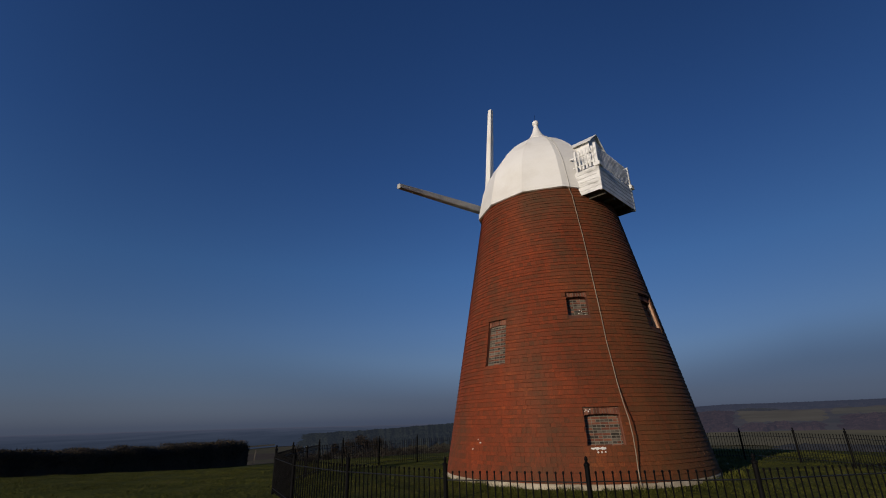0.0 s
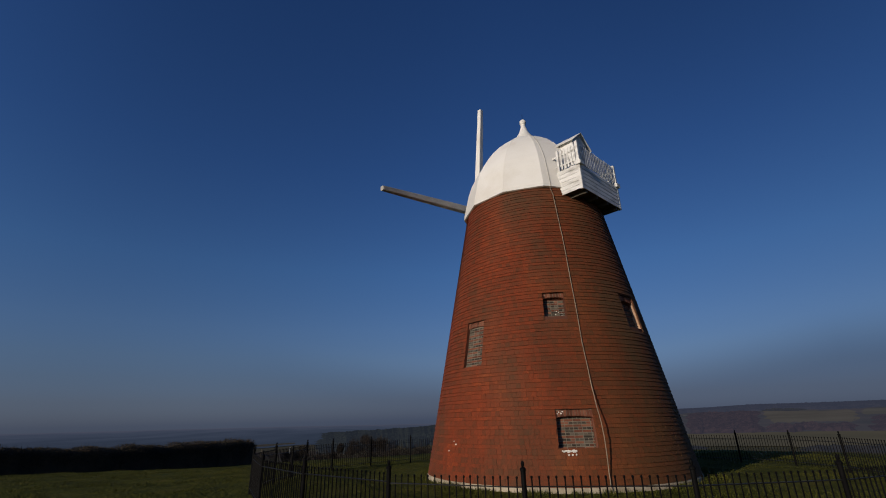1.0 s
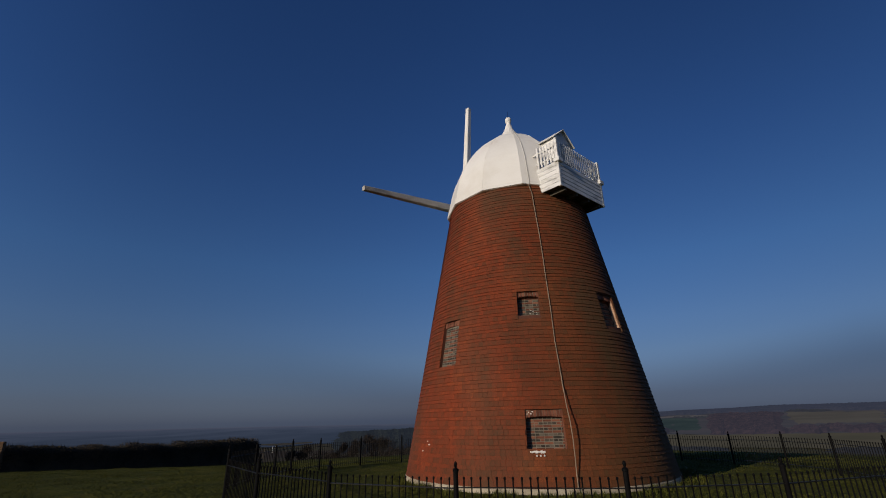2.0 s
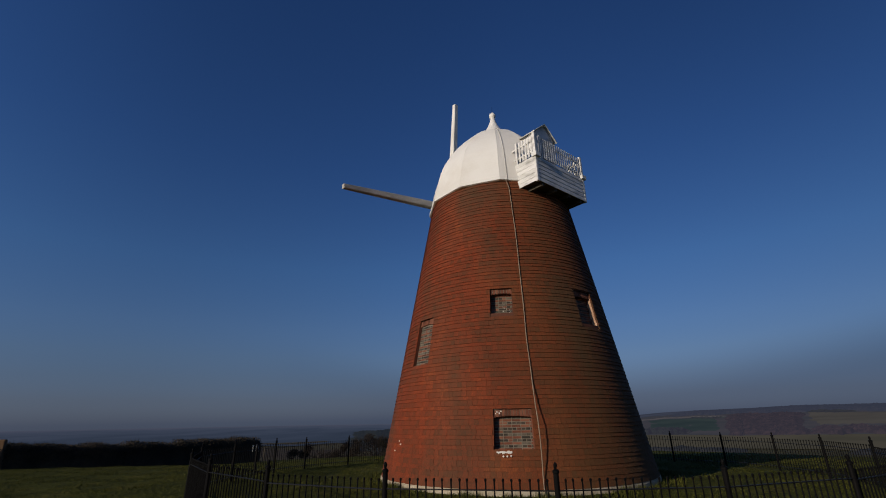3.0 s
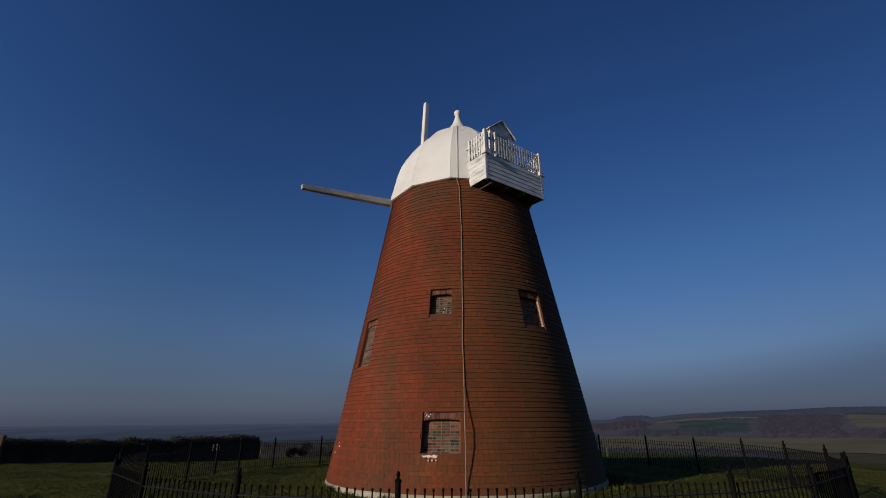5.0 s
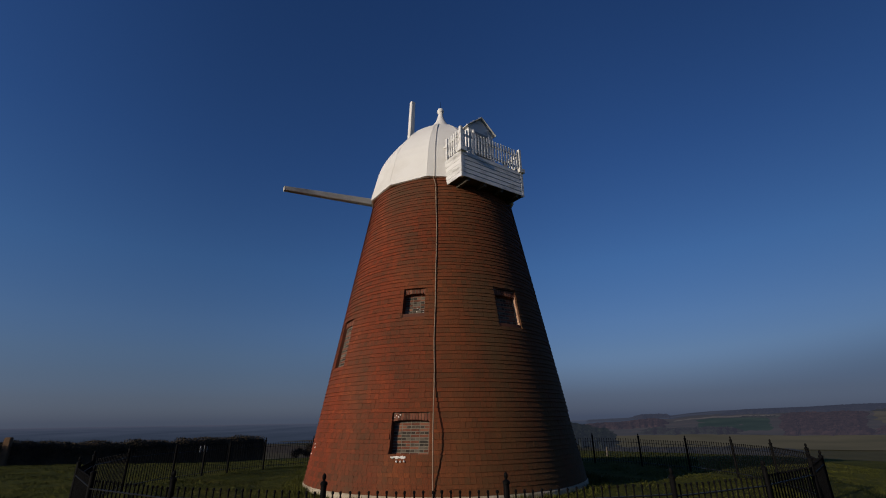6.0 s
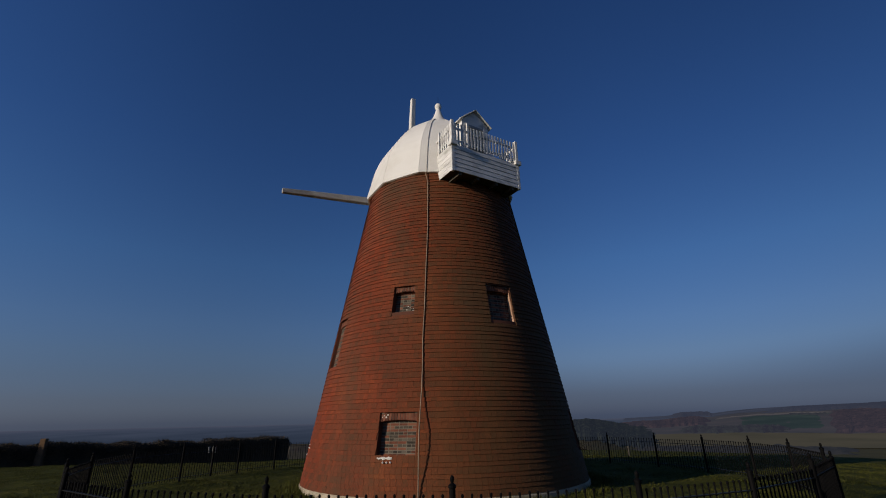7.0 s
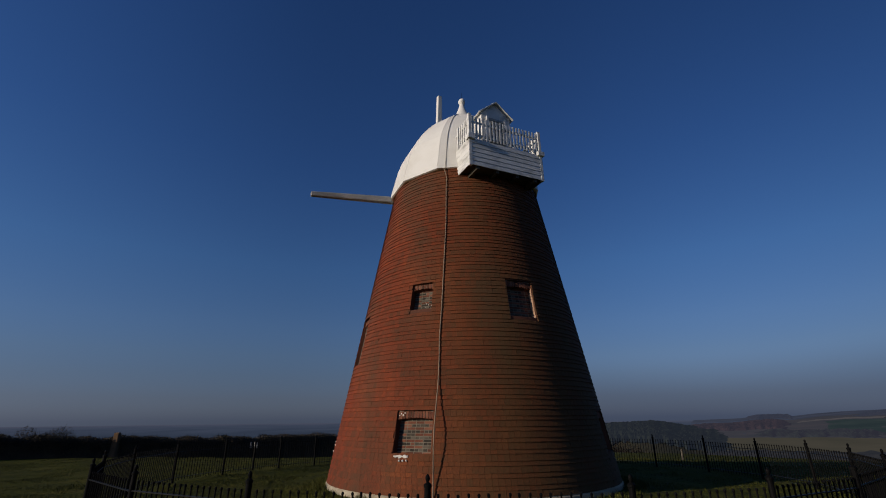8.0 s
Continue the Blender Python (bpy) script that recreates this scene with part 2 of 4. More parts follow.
M_GROUND = ground_material()


# ---- mesh helpers ----
def mesh_object(name, verts, faces, material, parent=None, label="", smooth=False):
    data = bpy.data.meshes.new(name)
    data.from_pydata([tuple(v) for v in verts], [], faces)
    data.materials.append(material)
    if smooth:
        data.polygons.foreach_set("use_smooth", [True] * len(data.polygons))
    data.update()
    ob = new(name, data)
    if parent:
        ob.parent = parent
    return tagged(ob, label=label)


def part(name, bm, material, parent=None, label="", smooth=False):
    data = bpy.data.meshes.new(name)
    bm.normal_update()
    bm.to_mesh(data)
    bm.free()
    data.materials.append(material)
    if smooth:
        data.polygons.foreach_set("use_smooth", [True] * len(data.polygons))
    ob = new(name, data)
    if parent:
        ob.parent = parent
    return tagged(ob, label=label)


def shared(name, data, m, parent):
    """One more object on a mesh that others use too."""
    ob = new(name, data)
    ob.parent = parent
    ob.matrix_local = m
    return ob


def box_bm(size, at=(0, 0, 0), bevel=0.0, bm=None, turn=None):
    bm = bm or bmesh.new()
    made = bmesh.ops.create_cube(bm, size=1.0)["verts"]
    m = Matrix.Translation(at) @ (turn or Matrix()) @ Matrix.Diagonal((*size, 1))
    bmesh.ops.transform(bm, matrix=m, verts=made)
    if bevel:
        edges = list({e for v in made for e in v.link_edges})
        bmesh.ops.bevel(bm, geom=edges, offset=bevel, segments=1, affect="EDGES")
    return bm


def lathe(profile, sides, close=True, turn=0.0):
    """verts, faces of a profile of (radius, height) turned about z."""
    verts, faces = [], []
    for r, z in profile:
        for i in range(sides):
            a = turn + math.tau * i / sides
            verts.append((r * math.cos(a), r * math.sin(a), z))
    for j in range(len(profile) - 1):
        for i in range(sides):
            a, b = j * sides + i, j * sides + (i + 1) % sides
            faces.append((a, b, b + sides, a + sides))
    if close:
        faces.append(tuple(reversed(range(sides))))
        faces.append(tuple(range((len(profile) - 1) * sides, len(profile) * sides)))
    return verts, faces


def empty(name, at, label, category, group=""):
    ob = new(name)
    ob.matrix_world = at
    return tagged(ob, label, category, group)


# ---- the ground: a hilltop that falls away to a plain and to wooded downs ----
AX, AY = 4.2, 16.15
FAR = ((-180, -0.5), (-63, -0.5), (-20, -0.5), (0, -0.6), (6, -0.52), (10.5, -0.32), (12, -0.1), (14, -0.05), (14.8, -0.12), (16.5, 0.1), (19, 0.29), (22, 0.41), (27, 0.46), (31, 0.57), (36, 0.56), (43, 0.62), (70, 0.55), (110, 0.2), (180, -0.5))


def sstep(a, b, x):
    t = min(1.0, max(0.0, (x - a) / (b - a)))
    return t * t * (3 - 2 * t)


def height(x, y):
    dx, dy = x - AX, y - AY
    d = math.hypot(dx, dy)
    az = math.degrees(math.atan2(dx, dy))
    fall = 0.012 + (0.046 - 0.01 * sstep(-25, 10, az)) * sstep(-85, -42, az) * (1 - sstep(95, 135, az))
    edge = d - 9.0
    near = -fall * (edge + math.sqrt(edge * edge + 9)) / 2 + fall * 0.25
    past = max(0.0, d - 30.0)
    near += 0.09 * (1 - sstep(4.3, 6.5, d))
    near -= 0.003 * past * past if past < 15 else 0.003 * 225 + 0.09 * (past - 15)
    rise = math.radians(np.interp(az, [a for a, _ in FAR], [e for _, e in FAR]))
    top = 4000 * math.tan(rise) + 1.75
    floor = -62 + (top + 62) * sstep(700, 4000, d)
    floor += 7 * noise.noise(Vector((x / 420, y / 420, 0))) * sstep(200, 900, d) * (1 - sstep(2600, 3600, d))
    floor += 32 * math.exp(-(((az - 2) / (12 if az < 2 else 3.5)) ** 2)) * sstep(600, 1400, d) * (1 - sstep(1900, 3000, d))
    z = floor if near < floor else near
    blend = min(1.0, abs(near - floor) / 12)
    z += 2.0 * (1 - blend) ** 2
    return z + (0.05 * noise.noise(Vector((x / 1.7, y / 1.7, 3))) + 0.025 * noise.noise(Vector((x / 0.6, y / 0.6, 5)))) * sstep(4.6, 6.0, d) if d < 60 else z


def build_ground():
    rings = [0.0] + [0.5 * i for i in range(1, 61)]
    while rings[-1] < 4850:
        rings.append(rings[-1] * 1.045 + 0.2)
    sides = 240
    verts, faces = [(AX, AY, 0.0)], []
    for r in rings[1:]:
        for i in range(sides):
            a = math.tau * i / sides
            x, y = AX + r * math.cos(a), AY + r * math.sin(a)
            verts.append((x, y, height(x, y)))
    for i in range(sides):
        faces.append((0, 1 + i, 1 + (i + 1) % sides))
    for j in range(len(rings) - 2):
        for i in range(sides):
            a, b = 1 + j * sides + i, 1 + j * sides + (i + 1) % sides
            faces.append((a, a + sides, b + sides, b))
    ob = mesh_object("ground", verts, faces, M_GROUND, smooth=True)
    return tagged(ob, "grassy hilltop falling to winter fields and wooded downs", "ground", kind="structure")


ground = build_ground()

# ---- the windmill ----
BASE_R, SLOPE, TOWER_TOP = 4.122, 0.183, 9.25


def tower_r(z):
    return BASE_R - SLOPE * z


windmill = empty("windmill", pose(AX, AY, 0), "red tile-hung tower mill with white domed cap and bare stocks", "windmill")

# blocked windows: from angle, to angle, sill, head, depth of the brick infill
WINDOWS = ((-144.1, -131.8, 3.22, 4.6, 0.11), (-99.3, -88.3, 4.46, 5.22, 0.197), (-99.05, -85.0, 1.03, 1.97, 0.197), (-53.2, -39.3, 4.22, 5.24, 0.197), (-11.5, 1.5, 0.95, 1.93, 0.197))


def in_window(a, z, grow=0.0):
    return any(w[0] - grow < a < w[1] + grow and w[2] - grow * 0.05 < z < w[3] + grow * 0.05 for w in WINDOWS)


def round_point(a, z, out=0.0):
    r = tower_r(z) + out
    return (r * math.cos(radians(a)), r * math.sin(radians(a)), z)


def build_tower_wall():
    angles = sorted({-180.0 + 3 * i for i in range(120)} | {w[0] for w in WINDOWS} | {w[1] for w in WINDOWS})
    levels = sorted({0.2, TOWER_TOP, 2.6, 6.0, 7.6} | {w[2] for w in WINDOWS} | {w[3] for w in WINDOWS})
    verts = [round_point(a, z) for z in levels for a in angles]
    n, faces = len(angles), []
    for j in range(len(levels) - 1):
        for i in range(n):
            a0, a1 = angles[i], angles[(i + 1) % n] if i < n - 1 else 180.0
            if not in_window((a0 + a1) / 2, (levels[j] + levels[j + 1]) / 2):
                faces.append((j * n + i, j * n + (i + 1) % n, (j + 1) * n + (i + 1) % n, (j + 1) * n + i))
    for a0, a1, z0, z1, _ in WINDOWS:
        b = len(verts)
        for out in (0.0, -0.26):
            verts += [round_point(a0, z0, out), round_point(a1, z0, out), round_point(a1, z1, out), round_point(a0, z1, out)]
        for i in range(4):
            j = (i + 1) % 4
            faces.append((b + i, b + j, b + 4 + j, b + 4 + i))
    verts.append((0, 0, TOWER_TOP))
    return mesh_object("tower_wall", verts, faces, M_CORE, windmill)


tower_wall = build_tower_wall()
v, f = lathe(((4.09, -0.3), (4.14, -0.1), (4.13, 0.18), (4.09, 0.22), (3.6, 0.22)), 96, close=False)
mesh_object("plinth", v, f, M_PLINTH, windmill, "pale limewashed masonry plinth", smooth=False)

TALL, SHORT = 0.14, 0.09


def tile_points(w, h):
    """A hung tile: foot proud, head tucked under the course above; x along the wall, y outwards, z up the slope."""
    x = w / 2
    return [(-x, 0.029, -0.014), (x, 0.029, -0.014), (x, 0.007, h), (-x, 0.007, h), (-x, 0.002, -0.014), (x, 0.002, -0.014), (x, -0.012, h), (-x, -0.012, h)]


TILE_FACES = ((0, 1, 2, 3), (5, 4, 7, 6), (4, 5, 1, 0), (3, 2, 6, 7), (4, 0, 3, 7), (1, 5, 6, 2))


def tile_matrix(a, z, jog, lift):
    r = tower_r(z)
    slope = math.atan(SLOPE)
    return Matrix.Translation((r * math.cos(a), r * math.sin(a), z)) @ Matrix.Rotation(a - math.pi / 2, 4, "Z") @ Matrix.Rotation(slope + lift, 4, "X") @ Matrix.Rotation(jog, 4, "Y")


def tile_courses():
    z, j = 0.225, 0
    while z < TOWER_TOP - 0.24:
        h = TALL if j % 2 == 0 else SHORT
        yield j, z, h
        z, j = z + h, j + 1


# ---- cap: twelve-sided ogee dome, finial, seams ----
CAP_PROFILE = ((2.58, 8.98), (2.63, 9.0), (2.62, 9.12), (2.55, 9.4), (2.48, 9.7), (2.4, 10.05), (2.28, 10.4), (2.12, 10.72), (1.9, 11.08), (1.63, 11.45), (1.3, 11.82), (0.98, 12.1), (0.68, 12.32), (0.44, 12.46), (0.25, 12.52))
v, f = lathe(CAP_PROFILE, 12)
cap = mesh_object("cap", v, f, M_WHITE, windmill, "white painted twelve-sided domed cap")
v, f = lathe(((0.5, 12.42), (0.4, 12.55), (0.31, 12.68), (0.23, 12.82), (0.165, 12.97), (0.12, 13.12), (0.09, 13.24), (0.085, 13.27), (0.115, 13.3), (0.135, 13.37), (0.132, 13.44), (0.09, 13.5), (0.03, 13.53)), 20)
mesh_object("finial", v, f, M_WHITE, cap, "white turned ball finial", smooth=True)
v, f = lathe(((0.007, 13.5), (0.005, 13.85)), 6)
mesh_object("lightning_rod", v, f, M_IRON, cap, "thin metal lightning rod")


def seam(a, width, proud):
    """A batten that follows one edge of the dome."""
    c, s = math.cos(radians(a)), math.sin(radians(a))
    verts, faces = [], []
    for r, z in CAP_PROFILE[2:-1]:
        for side, out in ((-1, 0.0), (-1, proud), (1, proud), (1, 0.0)):
            rr = r + out
            verts.append((rr * c - side * width * s, rr * s + side * width * c, z + out * 0.3))
    for i in range(len(CAP_PROFILE) - 4):
        for q in range(3):
            a0 = i * 4 + q
            faces.append((a0, a0 + 1, a0 + 5, a0 + 4))
    return mesh_object("seam", verts, faces, M_WHITE, cap)


for i in range(12):
    seam(30 * i, 0.006, 0.003)


def dome_conductor(a):
    """A thin tape that follows the dome down to the eaves."""
    c, s = math.cos(radians(a)), math.sin(radians(a))
    verts, faces = [], []
    for r, z in CAP_PROFILE[1:-1]:
        rr = r * 0.975
        for side, out in ((-1, 0.0), (-1, 0.03), (1, 0.03), (1, 0.0)):
            verts.append(((rr + out) * c - side * 0.005 * s, (rr + out) * s + side * 0.005 * c, z + out * 0.3))
    for i in range(len(CAP_PROFILE) - 3):
        for q in range(3):
            a0 = i * 4 + q
            faces.append((a0, a0 + 1, a0 + 5, a0 + 4))
    return mesh_object("conductor", verts, faces, M_STOCK, cap, "grey lightning conductor over the dome")


dome_conductor(-84.5)


# ---- tail stage, in its own axes: x across, -y outwards ----
def stage_matrix():
    return Matrix(((0.70711, -0.70711, 0, 0), (0.70711, 0.70711, 0, 0), (0, 0, 1, 0), (0, 0, 0, 1)))


stage = box_bm((2.6, 1.15, 0.07), (0, -2.36, 8.75))
for x in (-1.0, -0.35, 0.35, 1.0):
    box_bm((0.1, 1.1, 0.14), (x, -2.36, 8.66), bm=stage)
stage = part("tail_stage", stage, M_DARK, windmill, "dark timber platform floor under the stage")
stage.matrix_local = stage_matrix()
# dark box added behind the boards to make their gaps read as shade
part("lining", box_bm((2.5, 0.7, 0.8), (0, -2.55, 9.14)), M_DARK, stage)
for i in range(6):
    z = 8.76 + 0.15 * i
    tilt = Matrix.Rotation(radians(-3), 4, "X")
    part("board", box_bm((2.62, 0.022, 0.143), (0, -2.935, z), 0.004, turn=tilt), M_BOARD, stage)
    for s in (-1, 1):
        tilt = Matrix.Rotation(radians(3 * s), 4, "Y")
        part("board", box_bm((0.022, 0.86, 0.138), (1.295 * s, -2.5, z), 0.004, turn=tilt), M_BOARD, stage)
for s in (-1, 1):
    part("corner_post", box_bm((0.1, 0.1, 1.8), (1.25 * s, -2.9, 9.57), 0.008), M_BOARD, stage)
    part("back_post", box_bm((0.08, 0.08, 0.95), (1.25 * s, -2.15, 9.95), 0.008), M_BOARD, stage)
    part("corner_block", box_bm((0.24, 0.2, 0.15), (1.24 * s, -2.92, 9.62), 0.01), M_BOARD, stage)
    for z in (9.82, 10.22):
        part("side_rail", box_bm((0.045, 1.0, 0.07), (1.22 * s, -2.42, z), 0.006), M_BOARD, stage)
for z in (9.78, 10.22):
    part("front_rail", box_bm((2.5, 0.045, 0.07), (0, -2.88, z), 0.006), M_BOARD, stage)
picket = box_bm((0.062, 0.024, 0.76), (0, 0, 0), 0.004)
picket_mesh = bpy.data.meshes.new("picket")
picket.to_mesh(picket_mesh)
picket.free()
picket_mesh.materials.append(M_BOARD)
for i in range(20):
    shared("picket", picket_mesh, pose(-1.14 + 0.12 * i, -2.915, 10.02, 0, 0.6 * math.sin(7.1 * i), 0), stage)
for s in (-1, 1):
    for i in range(6):
        shared("picket", picket_mesh, pose(1.255 * s, -2.78 + 0.125 * i, 10.02, 0, 0, 90), stage)

# the gabled dormer with its louvred door
dormer = bmesh.new()
ring = [dormer.verts.new((x, y, z)) for y in (-2.4, -0.9) for x, z in ((-0.53, 9.1), (0.53, 9.1), (0.53, 11.1), (0, 11.54), (-0.53, 11.1))]
dormer.faces.new(ring[:5])
dormer.faces.new(ring[5:][::-1])
for i in range(5):
    dormer.faces.new((ring[(i + 1) % 5], ring[i], ring[5 + i], ring[5 + (i + 1) % 5]))
dormer = part("dormer", dormer, M_BOARD, windmill, "white boarded gabled dormer with louvred door")
dormer.matrix_local = stage_matrix()
for s in (-1, 1):
    part("roof_slope", box_bm((0.84, 1.6, 0.03), (0.315 * s, -1.7, 11.315), 0.005, turn=Matrix.Rotation(radians(40) * s, 4, "Y")), M_BOARD, dormer)
part("door_opening", box_bm((0.6, 0.03, 1.4), (0, -2.405, 10.25)), M_LOUVRE, dormer, "dark louvred door")
slat = box_bm((0.56, 0.05, 0.03), (0, 0, 0), turn=Matrix.Rotation(radians(35), 4, "X"))
slat_mesh = bpy.data.meshes.new("slat")
slat.to_mesh(slat_mesh)
slat.free()
slat_mesh.materials.append(M_LOUVRE)
for i in range(16):
    shared("slat", slat_mesh, pose(0, -2.43, 9.65 + 0.08 * i), dormer)
for s in (-1, 1):
    part("door_jamb", box_bm((0.07, 0.05, 1.5), (0.33 * s, -2.425, 10.25), 0.005), M_BOARD, dormer)


# ---- stocks: two tapering beams crossed on the windshaft ----
def beam(name, a, b, wide, narrow, up, material, label):
    """A beam from a to b, thick in the middle and tapering to both ends."""
    a, b = Vector(a), Vector(b)
    axis = (b - a).normalized()
    side = axis.cross(Vector(up)).normalized()
    top = side.cross(axis)
    verts, faces = [], []
    for t in (0, 0.12, 0.38, 0.5, 0.62, 0.88, 1):
        w = narrow + (wide - narrow) * min(1, 2.2 * min(t, 1 - t)) ** 0.9
        p = a.lerp(b, t)
        bev = 0.02
        for i, j in ((-1, -1), (1, -1), (1, 1), (-1, 1)):
            for k in (0, 1):
                first = (k == 0) == (i * j > 0)
                verts.append(p + side * (w / 2 * i - (bev * i if not first else 0)) + top * (w / 2 * j - (bev * j if first else 0)))
    for q in range(6):
        for i in range(8):
            faces.append((q * 8 + i, q * 8 + (i + 1) % 8, (q + 1) * 8 + (i + 1) % 8, (q + 1) * 8 + i))
    faces += [tuple(reversed(range(8))), tuple(range(48, 56))]
    ob = mesh_object(name, verts, faces, material, windmill, label)
    ob.matrix_local = stage_matrix()
    return ob


# level stock greyer than the upright: shade on its face put into the colour
beam("stock", (-4.98, 2.97, 9.78), (4.98, 2.97, 10.84), 0.28, 0.17, (0, 0, 1), M_STOCK, "bare weathered white stock lying nearly level")
beam("stock", (0.08, 2.36, 15.42), (0.42, 3.6, 5.2), 0.3, 0.19, (1, 0, 0), M_WHITE, "bare white stock standing upright")
v, f = lathe(((0.24, -3.2), (0.24, -1.6)), 16)
shaft = mesh_object("windshaft", v, f, M_DARK, windmill, "dark iron windshaft")
shaft.matrix_local = stage_matrix() @ pose(0, 0, 10.3, 84, 0, 0)

# ---- the cable down the tower ----
CABLE = ((-85.8, 9.04, 0.1), (-83.77, 8.66, 0.06), (-82.94, 7.18, 0.045), (-83.25, 5.31, 0.045), (-83.71, 3.7, 0.045), (-83.52, 3.11, 0.045), (-83.58, 2.55, 0.06), (-83.6, 2.02, 0.14), (-83.5, 1.64, 0.22), (-83.5, 1.27, 0.22), (-83.6, 0.86, 0.16), (-83.7, 0.52, 0.09), (-83.7, 0.26, 0.06), (-83.60000000000001, 0.0, 0.1))
curve = bpy.data.curves.new("cable", "CURVE")
curve.dimensions, curve.bevel_depth, curve.bevel_resolution = "3D", 0.0135, 1
line = curve.splines.new("POLY")
path = []
for (a0, z0, o0), (a1, z1, o1) in zip(CABLE, CABLE[1:]):
    for i in range(6):
        t = i / 6
        path.append(round_point(a0 + (a1 - a0) * t + 0.06 * math.sin(3.1 * (z0 + (z1 - z0) * t)), z0 + (z1 - z0) * t, o0 + (o1 - o0) * t))
line.points.add(len(path) - 1)
for point, p in zip(line.points, path):
    point.co = (*p, 1)
curve.materials.append(M_CABLE)
tube = new("cable_source", curve)
flat = bpy.data.meshes.new_from_object(tube.evaluated_get(bpy.context.evaluated_depsgraph_get()))
bpy.data.objects.remove(tube)
cable = new("cable", flat)
cable.parent = windmill
tagged(cable, "grey conductor cable clipped to the tiles")


# ---- blocked windows ----
def brick_mesh(w, h, material, deep=0.06):
    data = bpy.data.meshes.new("brick")
    b = box_bm((w, deep, h), (0, 0, 0), 0.004)
    b.to_mesh(data)
    b.free()
    data.materials.append(material)
    return data


BRICKS = {(kind, long): brick_mesh(0.205 if long else 0.098, 0.053, mat) for kind, mat in (("red", M_BRICK_RED), ("grey", M_BRICK_GREY)) for long in (True, False)}
SOLDIER = brick_mesh(0.062, 0.17, M_BRICK_RED, 0.15)


def blocked_window(a0, a1, z0, z1, deep):
    mid, zm = (a0 + a1) / 2, (z0 + z1) / 2
    width = 2 * tower_r(zm) * math.sin(radians(a1 - a0) / 2)
    tall = (z1 - z0) / math.cos(math.atan(SLOPE))
    place = Matrix.Translation(round_point(mid, z0, -0.02)) @ Matrix.Rotation(radians(mid + 90), 4, "Z") @ Matrix.Rotation(-math.atan(SLOPE), 4, "X")
    top = tall - 0.15
    win = part("blocked_window", box_bm((width + 0.02, 0.06, tall), (0, deep, tall / 2)), M_MORTAR, windmill, "window opening bricked up in red and grey courses")
    win.matrix_local = place
    rng = random.Random(int(100 * z0 + a0))
    row, z = 0, 0.045
    while z < top - 0.02:
        x = -width / 2 + 0.01
        long = row % 2 == 0
        while x < width / 2 - 0.05:
            w = min(0.205 if long else 0.098, width / 2 - x)
            kind = "grey" if (row % 2 == 1) == (rng.random() < 0.85) else "red"
            ob = shared("brick", BRICKS[(kind, long)], pose(x + w / 2, deep - 0.005 + rng.uniform(-0.003, 0.003), z, 0, rng.uniform(-0.5, 0.5), 0), win)
            ob.scale = (w / (0.205 if long else 0.098), 1, 1)
            x += w + 0.012
        row, z = row + 1, z + 0.066
    count = max(4, round(width / 0.074))
    part("lintel_bed", box_bm((width, deep - 0.04, 0.15), (0, deep / 2 + 0.02, tall - 0.076)), M_MORTAR, win)
    for i in range(count):
        x = -width / 2 + width * (i + 0.5) / count
        drop = 0.035 * (2 * x / width) ** 2
        shared("head_brick", SOLDIER, pose(x, 0.105, tall - 0.088 - drop, 0, -14 * x / width, 0), win)
    jamb, z = bmesh.new(), 0.0
    while z < top - 0.03:
        h = min(rng.uniform(0.06, 0.13), top - z)
        d = rng.uniform(0.5, 0.85) * deep
        box_bm((0.024, d, h - 0.003), (width / 2 - rng.uniform(0.004, 0.012), 0.02 + d / 2, z + h / 2), 0.004, bm=jamb)
        z += h
    # sun on the upper right window's jamb is put into a paler colour
    pale = z0 > 4 and a0 > -60
    part("jamb", jamb, M_JAMB_LIT if pale else M_BRICK_RED, win, "jamb coloured pale as if sunlit" if pale else "red brick jamb")
    part("sill", box_bm((width, 0.14, 0.03), (0, 0.09, 0.0), 0.006), M_CORE, win)
    return win


WINS = [blocked_window(*w) for w in WINDOWS]
patch = bmesh.new()
rng = random.Random(4)
for i in range(11):
    x = -0.41 + 0.033 * i
    box_bm((rng.uniform(0.03, 0.06), 0.03, rng.uniform(0.03, 0.075)), (x, -0.042, -0.035 - rng.uniform(0, 0.02)), 0.008, bm=patch, turn=Matrix.Rotation(rng.uniform(-0.5, 0.5), 4, "Y"))
part("mortar_patch", patch, M_CHIP, WINS[2], "white mortar daub below the sill")
for x, z in ((-0.27, -0.135), (-0.18, -0.135), (-0.09, -0.13)):
    d = bmesh.new()
    bmesh.ops.create_icosphere(d, subdivisions=1, radius=0.026)
    dot = part("mortar_dot", d, M_CHIP, WINS[2])
    dot.matrix_local = pose(x, -0.055, z)
rng = random.Random(8)
# bird droppings on the brick infill, made as small white lumps
for i in range(7):
    d = bmesh.new()
    bmesh.ops.create_icosphere(d, subdivisions=1, radius=rng.uniform(0.008, 0.018))
    fleck = part("mortar_fleck", d, M_CHIP, WINS[1])
    fleck.matrix_local = pose(rng.uniform(0.02, 0.24), 0.163, rng.uniform(0.06, 0.3))
daub = bmesh.new()
for i in range(4):
    box_bm((rng.uniform(0.02, 0.04), 0.012, rng.uniform(0.015, 0.04)), (-0.42 + 0.05 * i + rng.uniform(-0.01, 0.01), 0.028, 0.87 + rng.uniform(-0.03, 0.03)), 0.004, bm=daub, turn=Matrix.Rotation(rng.uniform(-0.6, 0.6), 4, "Y"))
part("mortar_daub", daub, M_CHIP, WINS[2], "white mortar daub on the brick head")
